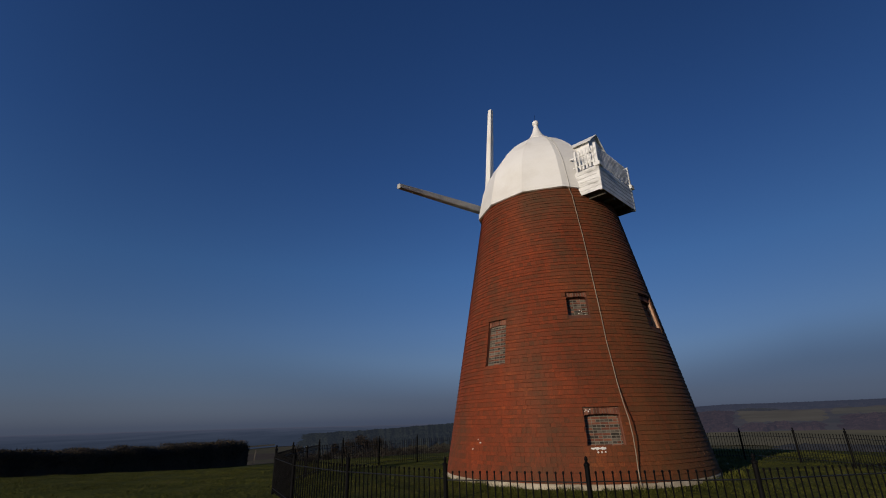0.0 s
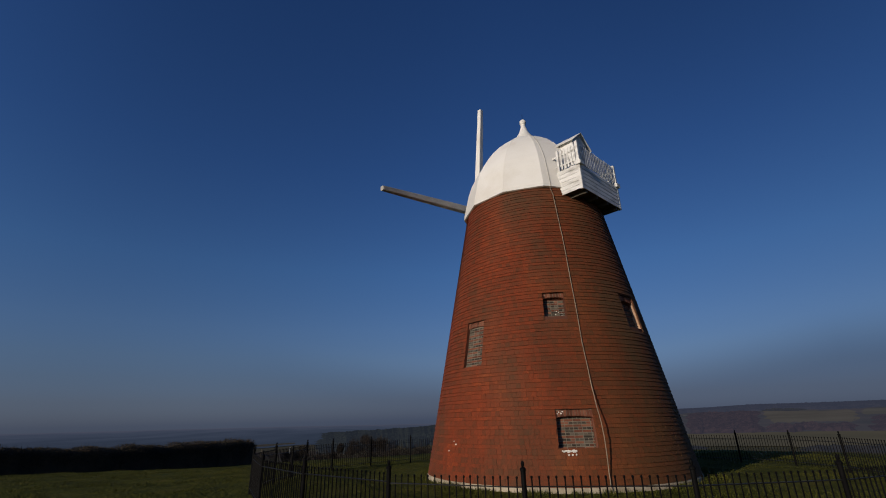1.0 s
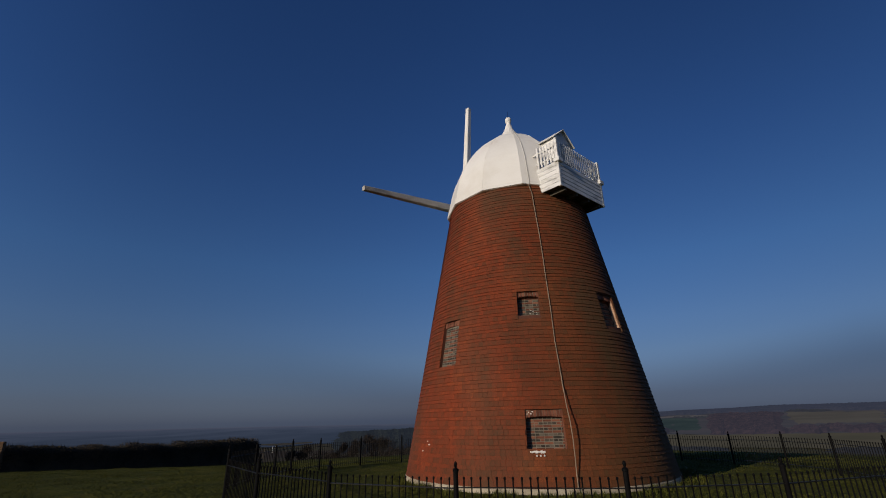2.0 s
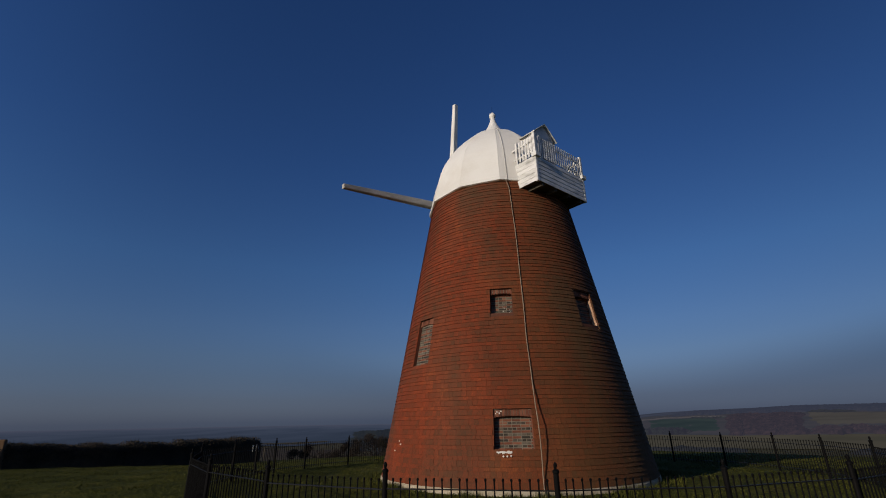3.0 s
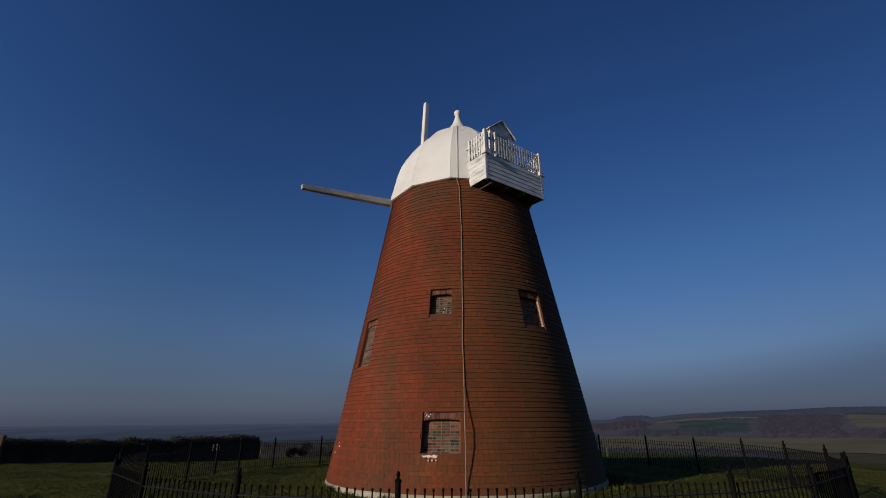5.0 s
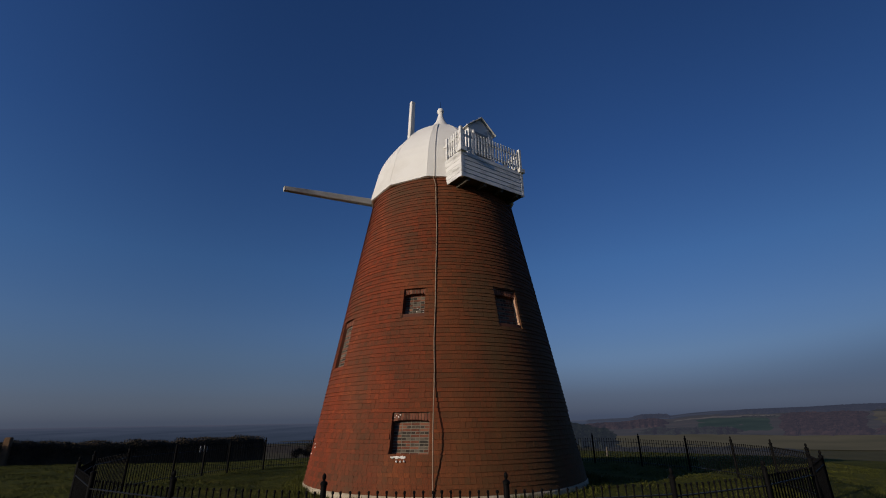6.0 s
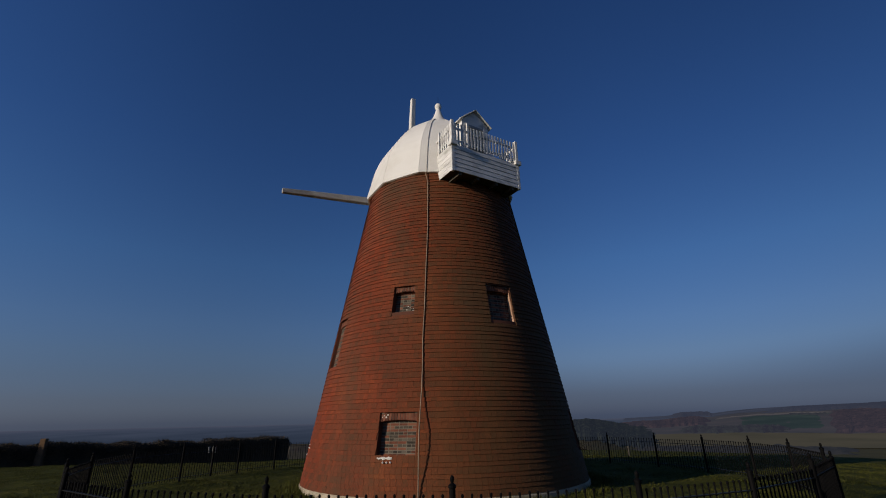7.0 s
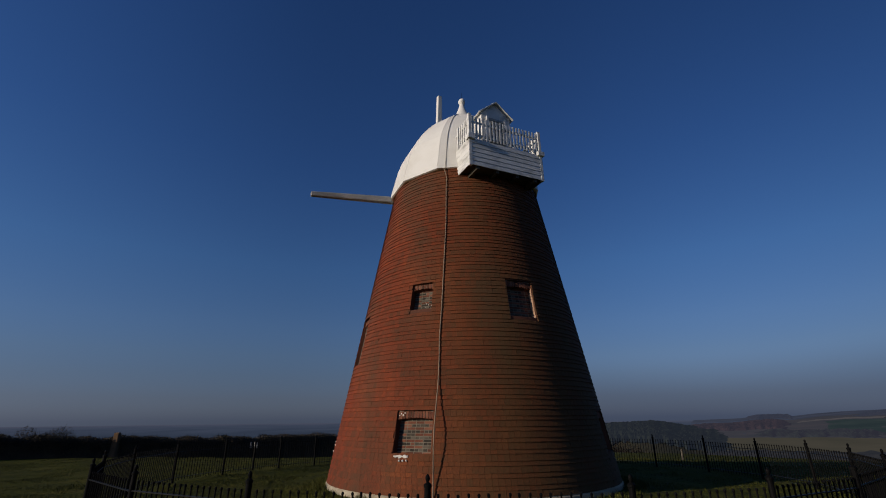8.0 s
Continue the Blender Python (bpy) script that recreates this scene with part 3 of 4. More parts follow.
chips = ((-148.0, 0.95, 0.03), (-143.5, 1.12, 0.035), (-145.0, 1.2, 0.025))
for a, z, s in chips:
    d = bmesh.new()
    bmesh.ops.create_icosphere(d, subdivisions=1, radius=s)
    chip = part("mortar_chip", d, M_CHIP, windmill, "pale patch where a tile is broken")
    chip.matrix_local = Matrix.Translation(round_point(a, z, 0.02)) @ Matrix.Diagonal((1, 1, 0.7, 1))

# ---- the iron railing, a ring of straight bays ----
POSTS = (-131.9, -117.2, -103.5, -89.1, -75.2, -61.1, -49.3, -37.5, -25.7, -14.0, 0.8, 13.7, 27.5, 41.3, 55.0, 68.8, 82.6, 96.4, 110.5, 126.6, 140.5, 154.8, 165.2, 182.4, 196.0, 212.5)
RING = {-131.9: 9.0, 182.4: 9.0, 212.5: 9.0}  # posts that stand in from the common 9.15 m


def bar_mesh():
    v, f = lathe(((0.0105, 0.06), (0.0105, 0.965), (0.015, 0.975), (0.0175, 0.99), (0.013, 1.003), (0.003, 1.008)), 6)
    data = bpy.data.meshes.new("bar")
    data.from_pydata(v, [], f)
    data.materials.append(M_IRON)
    return data


def post_mesh():
    v, f = lathe(((0.036, -0.25), (0.036, 1.05), (0.036, 1.07), (0.044, 1.075), (0.044, 1.1), (0.034, 1.11), (0.015, 1.125), (0.022, 1.145), (0.026, 1.166), (0.02, 1.188), (0.005, 1.205)), 12)
    data = bpy.data.meshes.new("post")
    data.from_pydata(v, [], f)
    data.materials.append(M_IRON)
    return data


BAR, POST = bar_mesh(), post_mesh()


def fence_bay(a0, a1, gate=False):
    ends = []
    for a in (a0, a1):
        r = RING.get(a if a in POSTS else round(a - 360, 1), 9.15)
        ends.append(Vector((AX + r * math.cos(radians(a)), AY + r * math.sin(radians(a)), 0)))
    p0, p1 = ends
    p0.z, p1.z = height(p0.x, p0.y) + 0.01, height(p1.x, p1.y) + 0.01
    way = p1 - p0
    turn = math.degrees(math.atan2(way.y, way.x))
    span = math.hypot(way.x, way.y)
    label = "black iron gate with ball-topped bars and white plates" if gate else "black iron railing bay with ball-topped bars"
    bay = empty("iron_gate" if gate else "fence_bay", Matrix.Translation(p0) @ pose(0, 0, 0, 0, 0, turn), label, "gate" if gate else "fence", "railing round the windmill")
    shared("post", POST, pose(0, 0, 0), bay)
    for z in (0.14, 0.87):
        part("rail", box_bm((span, 0.038, 0.014), (span / 2, 0, z), 0.002), M_RAIL, bay)
    count = max(6, round(span / 0.112))
    for i in range(1, count):
        x = span * i / count
        if gate and abs(x - span / 2) < 0.05:
            continue
        lean = 1.2 * noise.noise(Vector((a0, i * 0.7, 0)))
        shared("bar", BAR, pose(x, 0, 0.012 * noise.noise(Vector((a0 * 2, i, 1))), 0, lean, 0), bay)
    if gate:
        part("meeting_stile", box_bm((0.07, 0.05, 1.0), (span / 2, 0, 0.55), 0.006), M_IRON, bay)
        for x, z in ((span / 2 - 0.12, 0.9), (span / 2, 0.93), (span / 2 + 0.2, 0.92)):
            part("plate", box_bm((0.07, 0.012, 0.2), (x, -0.03, z), 0.004), M_SIGN, bay, "small weathered white plate")
    return bay


for i, a in enumerate(POSTS):
    b = POSTS[(i + 1) % len(POSTS)]
    fence_bay(a, b if b > a else b + 360, gate=165 < a < 166)


# ---- hedge, bushes, woods ----
def leaf_cloud(places, size, rng, verts, faces, squash=1.0):
    for p in places:
        n = Vector((rng.gauss(0, 1), rng.gauss(0, 1), rng.gauss(0, 1))).normalized()
        a = n.orthogonal().normalized()
        b = n.cross(a)
        s = size * rng.uniform(0.5, 1.3)
        k = len(verts)
        verts += [p - a * s, p - b * s * 0.5, p + a * s, p + b * s * 0.5 + n * s * 0.3]
        faces.append((k, k + 1, k + 2, k + 3))


def twigs(places, rng, length, thick, verts, faces):
    for p in places:
        d = Vector((rng.gauss(0, 0.45), rng.gauss(0, 0.45), 1)).normalized()
        side = d.orthogonal().normalized() * thick
        other = d.cross(side)
        k = len(verts)
        verts += [p + side, p - side * 0.5 + other * 0.87, p - side * 0.5 - other * 0.87, p + d * length * rng.uniform(0.5, 1.2)]
        faces += [(k, k + 1, k + 3), (k + 1, k + 2, k + 3), (k + 2, k, k + 3)]


HEDGE = ((-46, -2, 1.4), (-31, 10, 1.4), (-27.0, 18.2, 1.38), (-23.6, 23.9, 1.2), (-20.2, 30.0, 1.4), (-17.4, 36.5, 1.75), (-16.4, 40.3, 1.85))


def build_hedge():
    rng = random.Random(5)
    verts, faces = [], []
    for (x0, y0, h0), (x1, y1, h1) in zip(HEDGE, HEDGE[1:]):
        run = math.hypot(x1 - x0, y1 - y0)
        cx, cy = (y1 - y0) / run, -(x1 - x0) / run
        steps = max(2, int(run / 0.5))
        base = len(verts)
        for i in range(steps + 1):
            t = i / steps
            x, y, h = x0 + (x1 - x0) * t, y0 + (y1 - y0) * t, h0 + (h1 - h0) * t
            h *= 0.92 * (1 + 0.2 * noise.noise(Vector((x * 0.9, y * 0.9, 0))))
            z = height(x, y)
            for side, up in ((-0.62, -0.2), (-0.6, 0.75), (-0.3, 1.0), (0.3, 1.0), (0.6, 0.75), (0.62, -0.2)):
                w = side + 0.12 * noise.noise(Vector((x * 2, y * 2, up * 3)))
                verts.append((x + cx * w, y + cy * w, z + up * h))
        for i in range(steps):
            for q in range(5):
                a = base + i * 6 + q
                faces.append((a, a + 1, a + 7, a + 6))
        for i in range(int(run * 1500)):
            t = rng.random()
            x, y, h = x0 + (x1 - x0) * t, y0 + (y1 - y0) * t, h0 + (h1 - h0) * t
            h *= 1 + 0.2 * noise.noise(Vector((x * 0.9, y * 0.9, 0))) + 0.06 * noise.noise(Vector((x * 4, y * 4, 2)))
            up = rng.random() ** 0.5
            w = rng.choice((-1, 1)) * rng.uniform(0.5, 0.78) if up < 0.85 else rng.uniform(-0.75, 0.75)
            z = height(x, y)
            p = Vector((x + cx * w, y + cy * w, z + up * h))
            leaf_cloud([p], 0.05, rng, verts, faces)
            if rng.random() < 0.2:
                twigs([p], rng, 0.24, 0.006, verts, faces)
    ob = mesh_object("hedge", verts, faces, M_HEDGE)
    return tagged(ob, "dark clipped winter hedge along the hilltop field", "hedge", kind="stuff")


build_hedge()


def bush(at, wide, tall, rng, material, name="bush", label="dark leafless thorn bush beyond the railing"):
    thing = empty(name, Matrix.Translation(at), label, "bush")
    verts, faces = [], []
    stems = [Vector((rng.gauss(0, wide * 0.12), rng.gauss(0, wide * 0.12), -0.2)) for _ in range(9)]
    twigs(stems, rng, tall * 0.9, 0.05, verts, faces)
    mesh_object("stems", verts, faces, M_TWIG, thing)
    verts, faces = [], []
    lobes = [(Vector((rng.uniform(-1, 1) * wide * 0.5, rng.uniform(-1, 1) * wide * 0.35, tall * rng.uniform(0.25, 0.75))), rng.uniform(0.2, 0.4) * tall) for _ in range(9)]
    for c, r in lobes:
        spots = []
        for _ in range(600):
            d = Vector((rng.gauss(0, 1), rng.gauss(0, 1), rng.gauss(0, 0.8))).normalized() * r * rng.random() ** 0.4
            spots.append(c + d)
        leaf_cloud(spots, 0.05, rng, verts, faces)
        twigs(spots[:140], rng, 0.3, 0.006, verts, faces)
    mesh_object("crown", verts, faces, material, thing)
    return thing


def on_ground(x, y, lift=0.0):
    return Vector((x, y, height(x, y) + lift))


rng = random.Random(11)
M_BROWN = surface("brown_thorn", ((0.1, (0.014, 0.011, 0.008)), (0.9, (0.034, 0.024, 0.017))), 0.8, 0.9, 0, 0.0, 5, 0.5, island=0.8)
bush(on_ground(-6.4, 41), 4.6, 2.1, rng, M_BROWN)
bush(on_ground(-11.5, 43), 5.5, 1.3, rng, M_BROWN)
bush(on_ground(-33, 26.5), 3.0, 2.5, rng, M_HEDGE, label="rounded dark bush behind the hedge")


def belt(az0, az1, d0, d1, count, seed, clump=0.0):
    rng = random.Random(seed)
    got = []
    for _ in range(count * 8):
        if len(got) >= count:
            break
        az, d = radians(rng.uniform(az0, az1) + rng.gauss(0, 1.0)), rng.uniform(d0, d1) * rng.gauss(1, 0.02)
        x, y = AX + d * math.sin(az), AY + d * math.cos(az)
        if noise.noise(Vector((x, y, 0)) / (0.1 * d0 + 20) + Vector((0, 0, seed + 0.5))) > clump:
            got.append((x, y))
    return got


def build_scrub():
    """Brambles and thorn along the brow of the hill."""
    rng = random.Random(25)
    verts, faces = [], []
    for x, y in belt(-30, 6, 33, 62, 300, 6, -0.12):
        z, tall, wide = height(x, y), rng.uniform(0.5, 1.3), rng.uniform(0.6, 1.5)
        spots = []
        for _ in range(90):
            v = Vector((rng.gauss(0, 1), rng.gauss(0, 1), rng.gauss(0, 1))).normalized() * rng.random() ** 0.4
            spots.append(Vector((x + v.x * wide, y + v.y * wide, z + tall * (0.4 + 0.6 * v.z))))
        leaf_cloud(spots, 0.07, rng, verts, faces)
        twigs(spots[:25], rng, 0.35, 0.008, verts, faces)
    ob = mesh_object("scrub", verts, faces, M_BROWN)
    return tagged(ob, "low brown bramble and thorn along the brow", "scrub", kind="stuff")


build_scrub()


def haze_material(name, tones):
    """Plain glow of far land, haze painted into its emission, with faint streaks."""
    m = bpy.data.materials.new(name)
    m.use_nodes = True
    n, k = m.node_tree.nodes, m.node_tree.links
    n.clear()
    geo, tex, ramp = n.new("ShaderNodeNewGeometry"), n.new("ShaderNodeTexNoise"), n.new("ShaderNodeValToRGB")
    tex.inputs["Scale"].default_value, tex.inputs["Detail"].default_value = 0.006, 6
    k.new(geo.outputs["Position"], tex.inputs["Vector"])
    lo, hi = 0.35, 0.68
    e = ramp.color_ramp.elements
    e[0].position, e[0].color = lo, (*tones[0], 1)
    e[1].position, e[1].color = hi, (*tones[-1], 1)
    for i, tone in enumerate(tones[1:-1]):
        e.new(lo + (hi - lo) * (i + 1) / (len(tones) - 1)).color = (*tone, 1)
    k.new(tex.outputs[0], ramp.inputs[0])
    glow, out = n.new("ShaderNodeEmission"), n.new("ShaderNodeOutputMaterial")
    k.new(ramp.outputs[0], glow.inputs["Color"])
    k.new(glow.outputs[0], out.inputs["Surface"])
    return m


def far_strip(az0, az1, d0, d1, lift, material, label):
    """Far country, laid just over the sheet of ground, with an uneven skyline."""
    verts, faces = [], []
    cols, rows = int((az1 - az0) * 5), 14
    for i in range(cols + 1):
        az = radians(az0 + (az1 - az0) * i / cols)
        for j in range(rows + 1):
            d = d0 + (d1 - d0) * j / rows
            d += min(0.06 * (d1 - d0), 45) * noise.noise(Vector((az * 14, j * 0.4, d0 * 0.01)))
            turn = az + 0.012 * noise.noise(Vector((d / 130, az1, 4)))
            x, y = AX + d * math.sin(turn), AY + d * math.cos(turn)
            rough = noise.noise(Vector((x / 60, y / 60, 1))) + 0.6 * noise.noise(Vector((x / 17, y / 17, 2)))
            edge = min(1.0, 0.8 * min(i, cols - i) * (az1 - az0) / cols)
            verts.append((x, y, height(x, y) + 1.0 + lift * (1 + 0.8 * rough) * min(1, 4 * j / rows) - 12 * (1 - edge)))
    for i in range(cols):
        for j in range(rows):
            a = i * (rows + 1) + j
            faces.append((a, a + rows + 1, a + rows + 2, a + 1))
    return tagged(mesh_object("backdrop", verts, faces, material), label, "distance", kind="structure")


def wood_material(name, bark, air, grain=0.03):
    """Bare winter crowns a mile or more away: sunlit twigs, with haze painted on as bluish emission."""
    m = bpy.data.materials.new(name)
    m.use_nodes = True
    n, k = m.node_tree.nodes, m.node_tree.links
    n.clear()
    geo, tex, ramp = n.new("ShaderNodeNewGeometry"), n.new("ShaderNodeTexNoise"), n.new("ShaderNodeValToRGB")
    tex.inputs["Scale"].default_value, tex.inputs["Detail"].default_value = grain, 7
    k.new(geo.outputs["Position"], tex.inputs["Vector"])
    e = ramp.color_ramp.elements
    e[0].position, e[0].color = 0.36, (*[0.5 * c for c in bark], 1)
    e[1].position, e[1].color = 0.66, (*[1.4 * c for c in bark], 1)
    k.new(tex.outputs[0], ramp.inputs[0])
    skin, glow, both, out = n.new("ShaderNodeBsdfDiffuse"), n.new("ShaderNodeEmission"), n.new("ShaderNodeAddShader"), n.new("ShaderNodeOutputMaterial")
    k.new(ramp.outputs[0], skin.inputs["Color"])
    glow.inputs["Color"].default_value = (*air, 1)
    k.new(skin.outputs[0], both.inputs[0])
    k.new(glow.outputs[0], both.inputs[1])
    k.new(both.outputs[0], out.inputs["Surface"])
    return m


def far_wood(az0, az1, d0, d1, tall, material, label, fray=0.06):
    """A wood far off: one canopy of humped crowns with a ragged rim, standing on the sheet of ground."""
    verts, faces = [], []
    cols, rows = max(12, int((az1 - az0) * 8)), max(8, min(60, int((d1 - d0) / 14)))
    for i in range(cols + 1):
        u = i / cols
        for j in range(rows + 1):
            v = j / rows
            az = radians(az0 + (az1 - az0) * u) + 0.012 * noise.noise(Vector((v * 5, az0, 2)))
            d = d0 + (d1 - d0) * v
            d += fray * (d1 - d0) * (noise.noise(Vector((az * 40, d0 * 0.01, 0))) + 0.5 * noise.noise(Vector((az * 130, d0 * 0.01, 5))))
            x, y = AX + d * math.sin(az), AY + d * math.cos(az)
            crown = 0.72 + 0.45 * noise.noise(Vector((x / 10, y / 14, 0))) + 0.3 * noise.noise(Vector((x / 34, y / 50, 3)))
            rim = min(1.0, 7 * u, 7 * (1 - u), j / 3, (rows - j) / 3)
            verts.append((x, y, height(x, y) + 1.5 - 4 * (1 - rim) + tall * crown * rim))
    for i in range(cols):
        for j in range(rows):
            a = i * (rows + 1) + j
            faces.append((a, a + rows + 1, a + rows + 2, a + 1))
    return tagged(mesh_object("backdrop", verts, faces, material), label, "distance", kind="structure")


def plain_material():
    """The coastal plain: dark hedged fields, painted haze paling their glow with distance until they meet the sky."""
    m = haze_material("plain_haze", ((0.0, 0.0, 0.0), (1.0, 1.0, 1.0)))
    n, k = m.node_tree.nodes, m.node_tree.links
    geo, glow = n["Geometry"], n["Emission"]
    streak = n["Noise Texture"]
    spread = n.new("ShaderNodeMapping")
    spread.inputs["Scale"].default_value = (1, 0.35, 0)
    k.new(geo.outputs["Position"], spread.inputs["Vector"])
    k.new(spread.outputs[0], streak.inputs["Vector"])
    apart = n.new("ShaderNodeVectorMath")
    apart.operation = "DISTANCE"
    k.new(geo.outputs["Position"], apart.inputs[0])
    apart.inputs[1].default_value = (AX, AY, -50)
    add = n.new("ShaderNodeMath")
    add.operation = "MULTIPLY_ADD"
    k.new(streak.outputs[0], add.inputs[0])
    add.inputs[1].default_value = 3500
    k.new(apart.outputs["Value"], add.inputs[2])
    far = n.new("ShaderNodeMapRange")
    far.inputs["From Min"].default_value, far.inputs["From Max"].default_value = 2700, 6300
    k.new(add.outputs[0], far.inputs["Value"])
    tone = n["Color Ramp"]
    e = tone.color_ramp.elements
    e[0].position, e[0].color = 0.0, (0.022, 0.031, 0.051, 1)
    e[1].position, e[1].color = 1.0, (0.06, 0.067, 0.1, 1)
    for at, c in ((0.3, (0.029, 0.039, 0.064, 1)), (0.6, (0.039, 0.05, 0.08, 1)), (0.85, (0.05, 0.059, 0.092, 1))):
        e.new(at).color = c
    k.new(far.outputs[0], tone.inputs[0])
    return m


# bluish emission that stands for haze in front of the woods
HAZE_GLOW_NEAR, HAZE_GLOW_MID, HAZE_GLOW_FAR = (0.013, 0.016, 0.023), (0.023, 0.023, 0.034), (0.027, 0.032, 0.052)
BROWN_WOOD = wood_material("brown_far_wood", (0.032, 0.019, 0.017), HAZE_GLOW_MID)
DARK_WOOD = wood_material("dark_far_wood", (0.012, 0.017, 0.012), HAZE_GLOW_MID)
RIDGE_WOOD = wood_material("ridge_far_wood", (0.014, 0.012, 0.011), HAZE_GLOW_FAR, 0.015)
NEAR_WOOD = wood_material("valley_wood", (0.026, 0.022, 0.016), HAZE_GLOW_NEAR, 0.05)
HILL_WOOD = wood_material("hill_wood", (0.016, 0.019, 0.013), HAZE_GLOW_NEAR, 0.04)
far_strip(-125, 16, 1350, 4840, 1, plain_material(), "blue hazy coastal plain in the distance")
# fields, downs and ridge glow, with haze mixed into their tones
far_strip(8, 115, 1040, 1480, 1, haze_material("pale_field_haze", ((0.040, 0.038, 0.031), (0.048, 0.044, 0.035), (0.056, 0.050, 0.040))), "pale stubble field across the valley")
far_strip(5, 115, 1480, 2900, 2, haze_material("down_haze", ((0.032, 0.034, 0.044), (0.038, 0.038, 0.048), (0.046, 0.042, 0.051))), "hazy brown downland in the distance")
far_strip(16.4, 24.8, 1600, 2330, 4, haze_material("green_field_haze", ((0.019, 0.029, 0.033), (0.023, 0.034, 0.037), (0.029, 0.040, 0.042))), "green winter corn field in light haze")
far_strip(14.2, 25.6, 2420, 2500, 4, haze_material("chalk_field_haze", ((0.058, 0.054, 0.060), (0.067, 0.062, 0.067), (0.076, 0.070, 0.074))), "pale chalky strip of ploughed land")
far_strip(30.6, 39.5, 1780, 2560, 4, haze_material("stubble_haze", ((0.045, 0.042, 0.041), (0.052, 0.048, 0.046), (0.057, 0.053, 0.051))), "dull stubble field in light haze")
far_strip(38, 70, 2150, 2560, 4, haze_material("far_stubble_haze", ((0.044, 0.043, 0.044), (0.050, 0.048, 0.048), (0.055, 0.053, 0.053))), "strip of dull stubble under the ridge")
far_strip(5, 115, 2900, 4840, 2, haze_material("ridge_haze", ((0.030, 0.036, 0.056), (0.036, 0.042, 0.064), (0.044, 0.048, 0.072))), "distant ridge tinted dull blue with painted haze")
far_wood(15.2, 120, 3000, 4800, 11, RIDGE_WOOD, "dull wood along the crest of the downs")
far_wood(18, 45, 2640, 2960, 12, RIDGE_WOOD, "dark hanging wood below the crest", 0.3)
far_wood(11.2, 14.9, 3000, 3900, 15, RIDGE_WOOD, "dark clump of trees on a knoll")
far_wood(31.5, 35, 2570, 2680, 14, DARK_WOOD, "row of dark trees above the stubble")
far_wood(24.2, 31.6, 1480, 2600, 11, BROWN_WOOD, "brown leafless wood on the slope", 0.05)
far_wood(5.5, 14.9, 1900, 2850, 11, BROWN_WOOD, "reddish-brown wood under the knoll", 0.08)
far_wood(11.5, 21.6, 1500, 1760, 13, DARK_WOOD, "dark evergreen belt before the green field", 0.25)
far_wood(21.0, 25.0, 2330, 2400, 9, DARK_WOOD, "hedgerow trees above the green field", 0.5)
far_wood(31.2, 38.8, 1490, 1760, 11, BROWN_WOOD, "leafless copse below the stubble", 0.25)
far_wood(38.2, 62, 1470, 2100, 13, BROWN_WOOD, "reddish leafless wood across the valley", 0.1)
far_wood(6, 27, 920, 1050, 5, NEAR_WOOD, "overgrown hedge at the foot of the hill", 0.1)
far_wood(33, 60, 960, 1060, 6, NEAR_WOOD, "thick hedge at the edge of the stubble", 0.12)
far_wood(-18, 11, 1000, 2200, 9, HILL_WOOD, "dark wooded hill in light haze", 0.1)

# ---- small things on the hilltop ----
def tapered_pillar(at, low, high, tall, material, name, label, category, tilt=0.0):
    b = bmesh.new()
    bmesh.ops.create_cube(b, size=1.0)
    for q in b.verts:
        w = high if q.co.z > 0 else low
        q.co = Vector((q.co.x * w, q.co.y * w, (q.co.z + 0.5) * (tall + 0.3) - 0.3))
    bmesh.ops.bevel(b, geom=list(b.edges), offset=low * 0.06, segments=2, affect="EDGES")
    ob = part(name, b, material)
    ob.matrix_world = Matrix.Translation(at) @ pose(0, 0, 0, 0, tilt, 25)
    return tagged(ob, label, category)


tapered_pillar(on_ground(-22.6, 24.35), 0.44, 0.3, 1.5, M_STONE, "stone_pillar", "ochre tapered stone survey pillar by the hedge", "pillar")
tapered_pillar(on_ground(-14.3, 37.5), 0.11, 0.09, 1.05, M_POST, "marker_post", "weathered wooden post leaning in the grass", "post", 6)
tapered_pillar(on_ground(11.0, 31.0), 0.07, 0.06, 0.5, M_POST, "marker_post", "pale painted post beyond the railing", "post", 2)


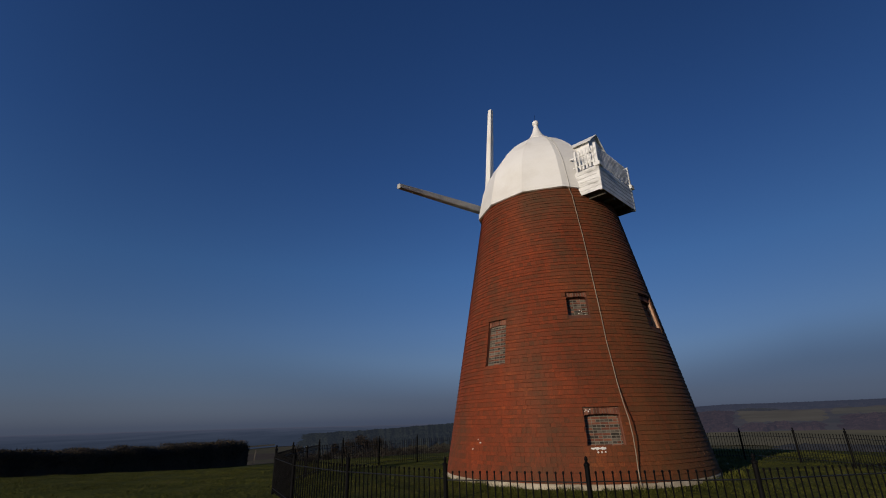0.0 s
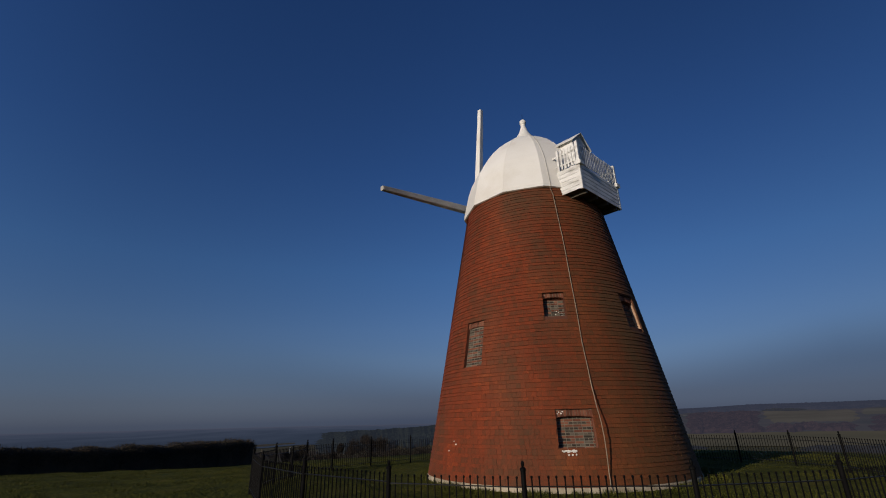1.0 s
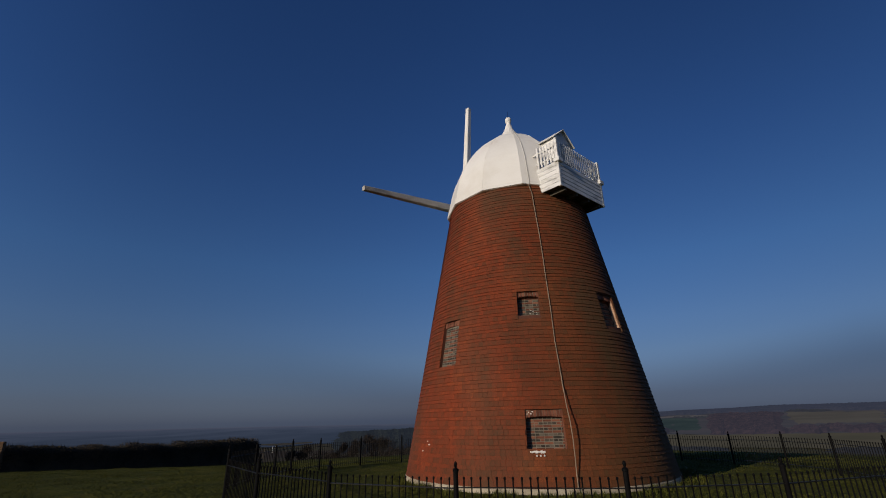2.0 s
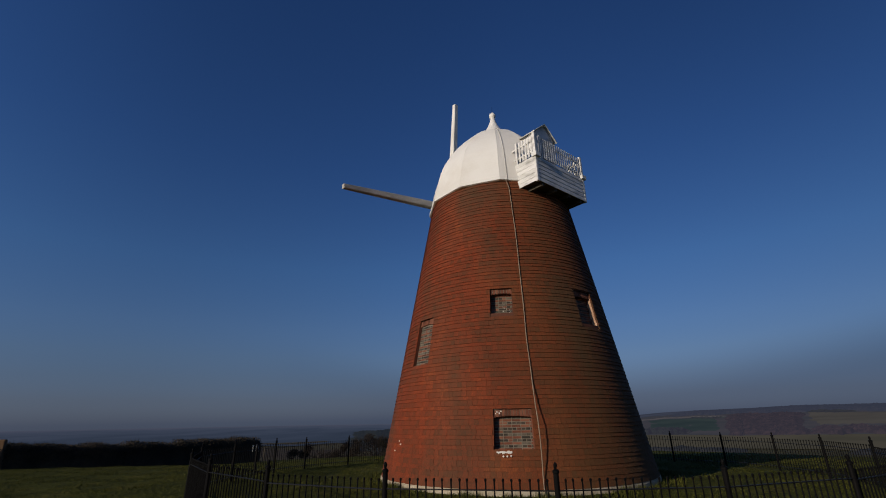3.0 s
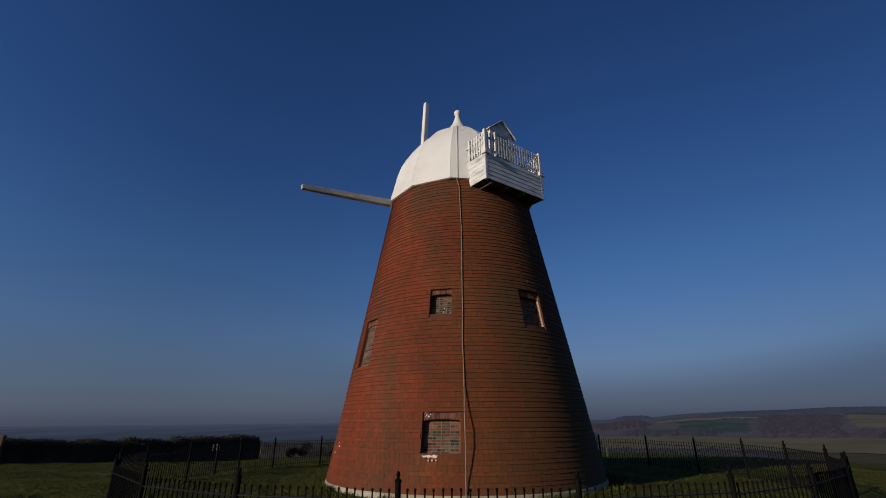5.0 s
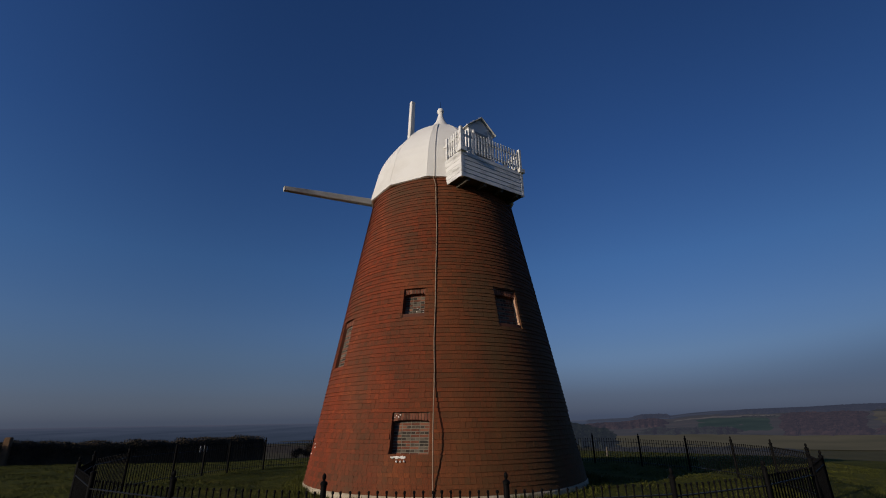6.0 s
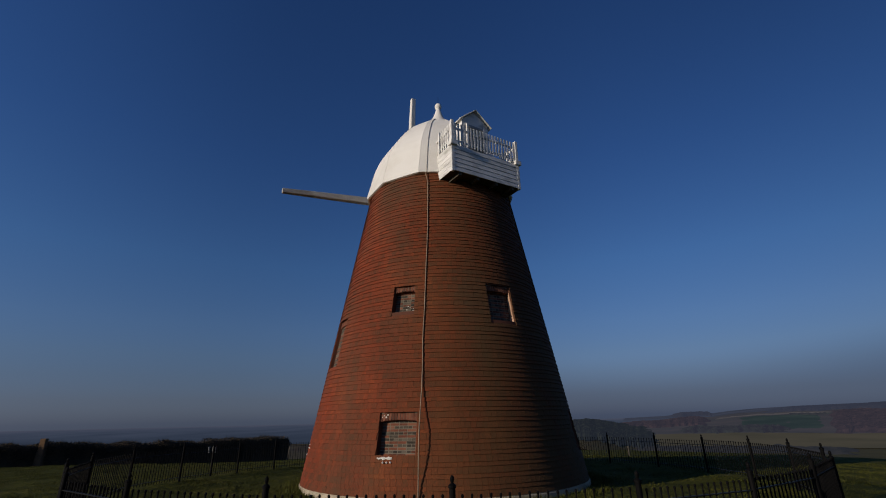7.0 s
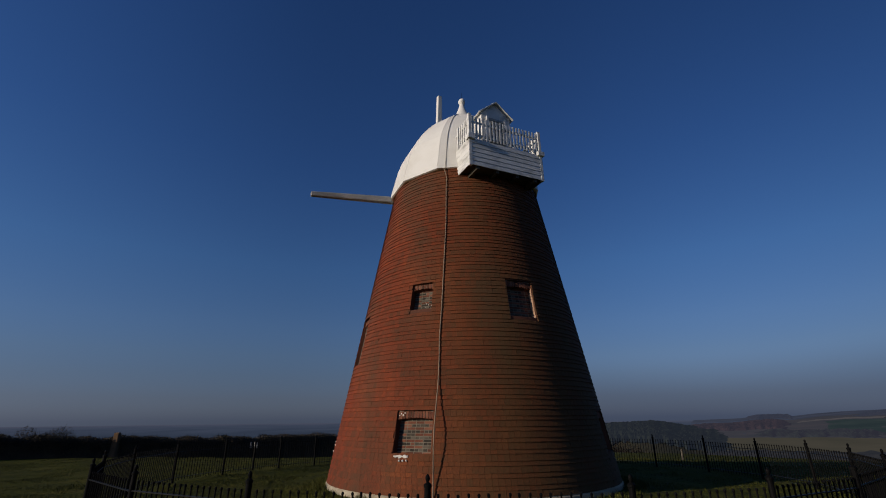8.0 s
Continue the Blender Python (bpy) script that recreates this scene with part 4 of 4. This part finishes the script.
# ---- grass blades on the hilltop ----
def build_grass():
    rng = random.Random(3)
    verts, faces = [], []
    made = 0
    while made < 190000:
        x, y = rng.uniform(-24, 22), rng.uniform(5.5, 30)
        d = math.hypot(x - AX, y - AY)
        if d < 4.2 or d > 27:
            continue
        n = noise.noise(Vector((x * 0.8, y * 0.8, 0)))
        if rng.random() > 0.55 + 0.9 * n:
            continue
        rim = 1.9 if d < 4.7 else 1.0
        tall = rng.uniform(0.015, 0.045) * (1.2 + 1.3 * n) * rim
        a = rng.random() * math.tau
        w = rng.uniform(0.005, 0.012)
        lean = tall * rng.uniform(0.3, 1.6)
        z = height(x, y) - 0.005
        c, s = math.cos(a), math.sin(a)
        k = len(verts)
        verts += [(x - c * w, y - s * w, z), (x + c * w, y + s * w, z), (x - s * lean, y + c * lean, z + tall)]
        faces.append((k, k + 1, k + 2))
        made += 1
    for _ in range(9000):
        a = rng.random() * math.tau
        d = 4.16 + rng.random() ** 2 * 0.6
        x, y = AX + d * math.cos(a), AY + d * math.sin(a)
        clump = 0.5 + noise.noise(Vector((x * 1.6, y * 1.6, 7)))
        if rng.random() > clump:
            continue
        tall, w, q = rng.uniform(0.04, 0.13) * (0.5 + clump), rng.uniform(0.006, 0.012), rng.random() * math.tau
        z, lean = height(x, y) - 0.01, rng.uniform(-0.08, 0.08)
        c, s = math.cos(q), math.sin(q)
        k = len(verts)
        verts += [(x - c * w, y - s * w, z), (x + c * w, y + s * w, z), (x - s * lean, y + c * lean, z + tall)]
        faces.append((k, k + 1, k + 2))
    ob = mesh_object("grass", verts, faces, M_GRASS)
    return tagged(ob, "short rough winter turf with tufts", "grass", kind="stuff")


build_grass()


# ---- hung tiles, the many pieces last ----
def build_tiles():
    rng = random.Random(9)
    runs = ([], []), ([], [])
    pieces = {}
    near = 0
    for j, z, h in tile_courses():
        count = round(math.tau * tower_r(z) / 0.134)
        for i in range(count):
            a = math.tau * (i + 0.5 * (j % 2) + 0.13 * (j % 5)) / count - math.pi
            a = (a + math.pi) % math.tau - math.pi
            deg = math.degrees(a)
            w = math.tau * tower_r(z) / count - 0.0025
            half = math.degrees(w / 2 / tower_r(z))
            lo, hi = deg - half, deg + half
            for w0, w1, sill, head, _ in WINDOWS:
                if z + 0.3 * h < head and z + 0.7 * h > sill and lo < w1 and hi > w0:
                    if lo < w0 - 0.3:
                        hi = w0
                    elif hi > w1 + 0.3:
                        lo = w1
                    else:
                        lo = hi
            cut = hi - lo < 2 * half - 1e-6
            if hi - lo < 0.4:
                continue
            if cut:
                deg = (lo + hi) / 2
                a, w = radians(deg), radians(hi - lo) * tower_r(z)
            m = tile_matrix(a, z + rng.gauss(0, 0.0025), radians(rng.gauss(0, 0.7)), radians(rng.uniform(-2.6, 1.2)))
            if not cut and -106 < deg < -76 and z < 1.95 and near < 300:
                if (j % 2) not in pieces:
                    data = bpy.data.meshes.new("tile")
                    data.from_pydata(tile_points(0.1315, h), [], TILE_FACES)
                    data.materials.append(M_TILES_ONE[j % 2])
                    pieces[j % 2] = data
                shared("tile", pieces[j % 2], m, tower_wall)
                near += 1
                continue
            verts, faces = runs[j % 2]
            k = len(verts)
            verts += [m @ Vector(p) for p in tile_points(w, h)]
            faces += [tuple(k + q for q in face) for face in TILE_FACES]
    for (verts, faces), material, label in zip(runs, M_TILES, ("weathered brown-red clay tiles in deep courses", "redder clay tiles in narrow courses")):
        tagged(mesh_object("tile_cladding", verts, faces, material, windmill, label), kind="stuff")


build_tiles()
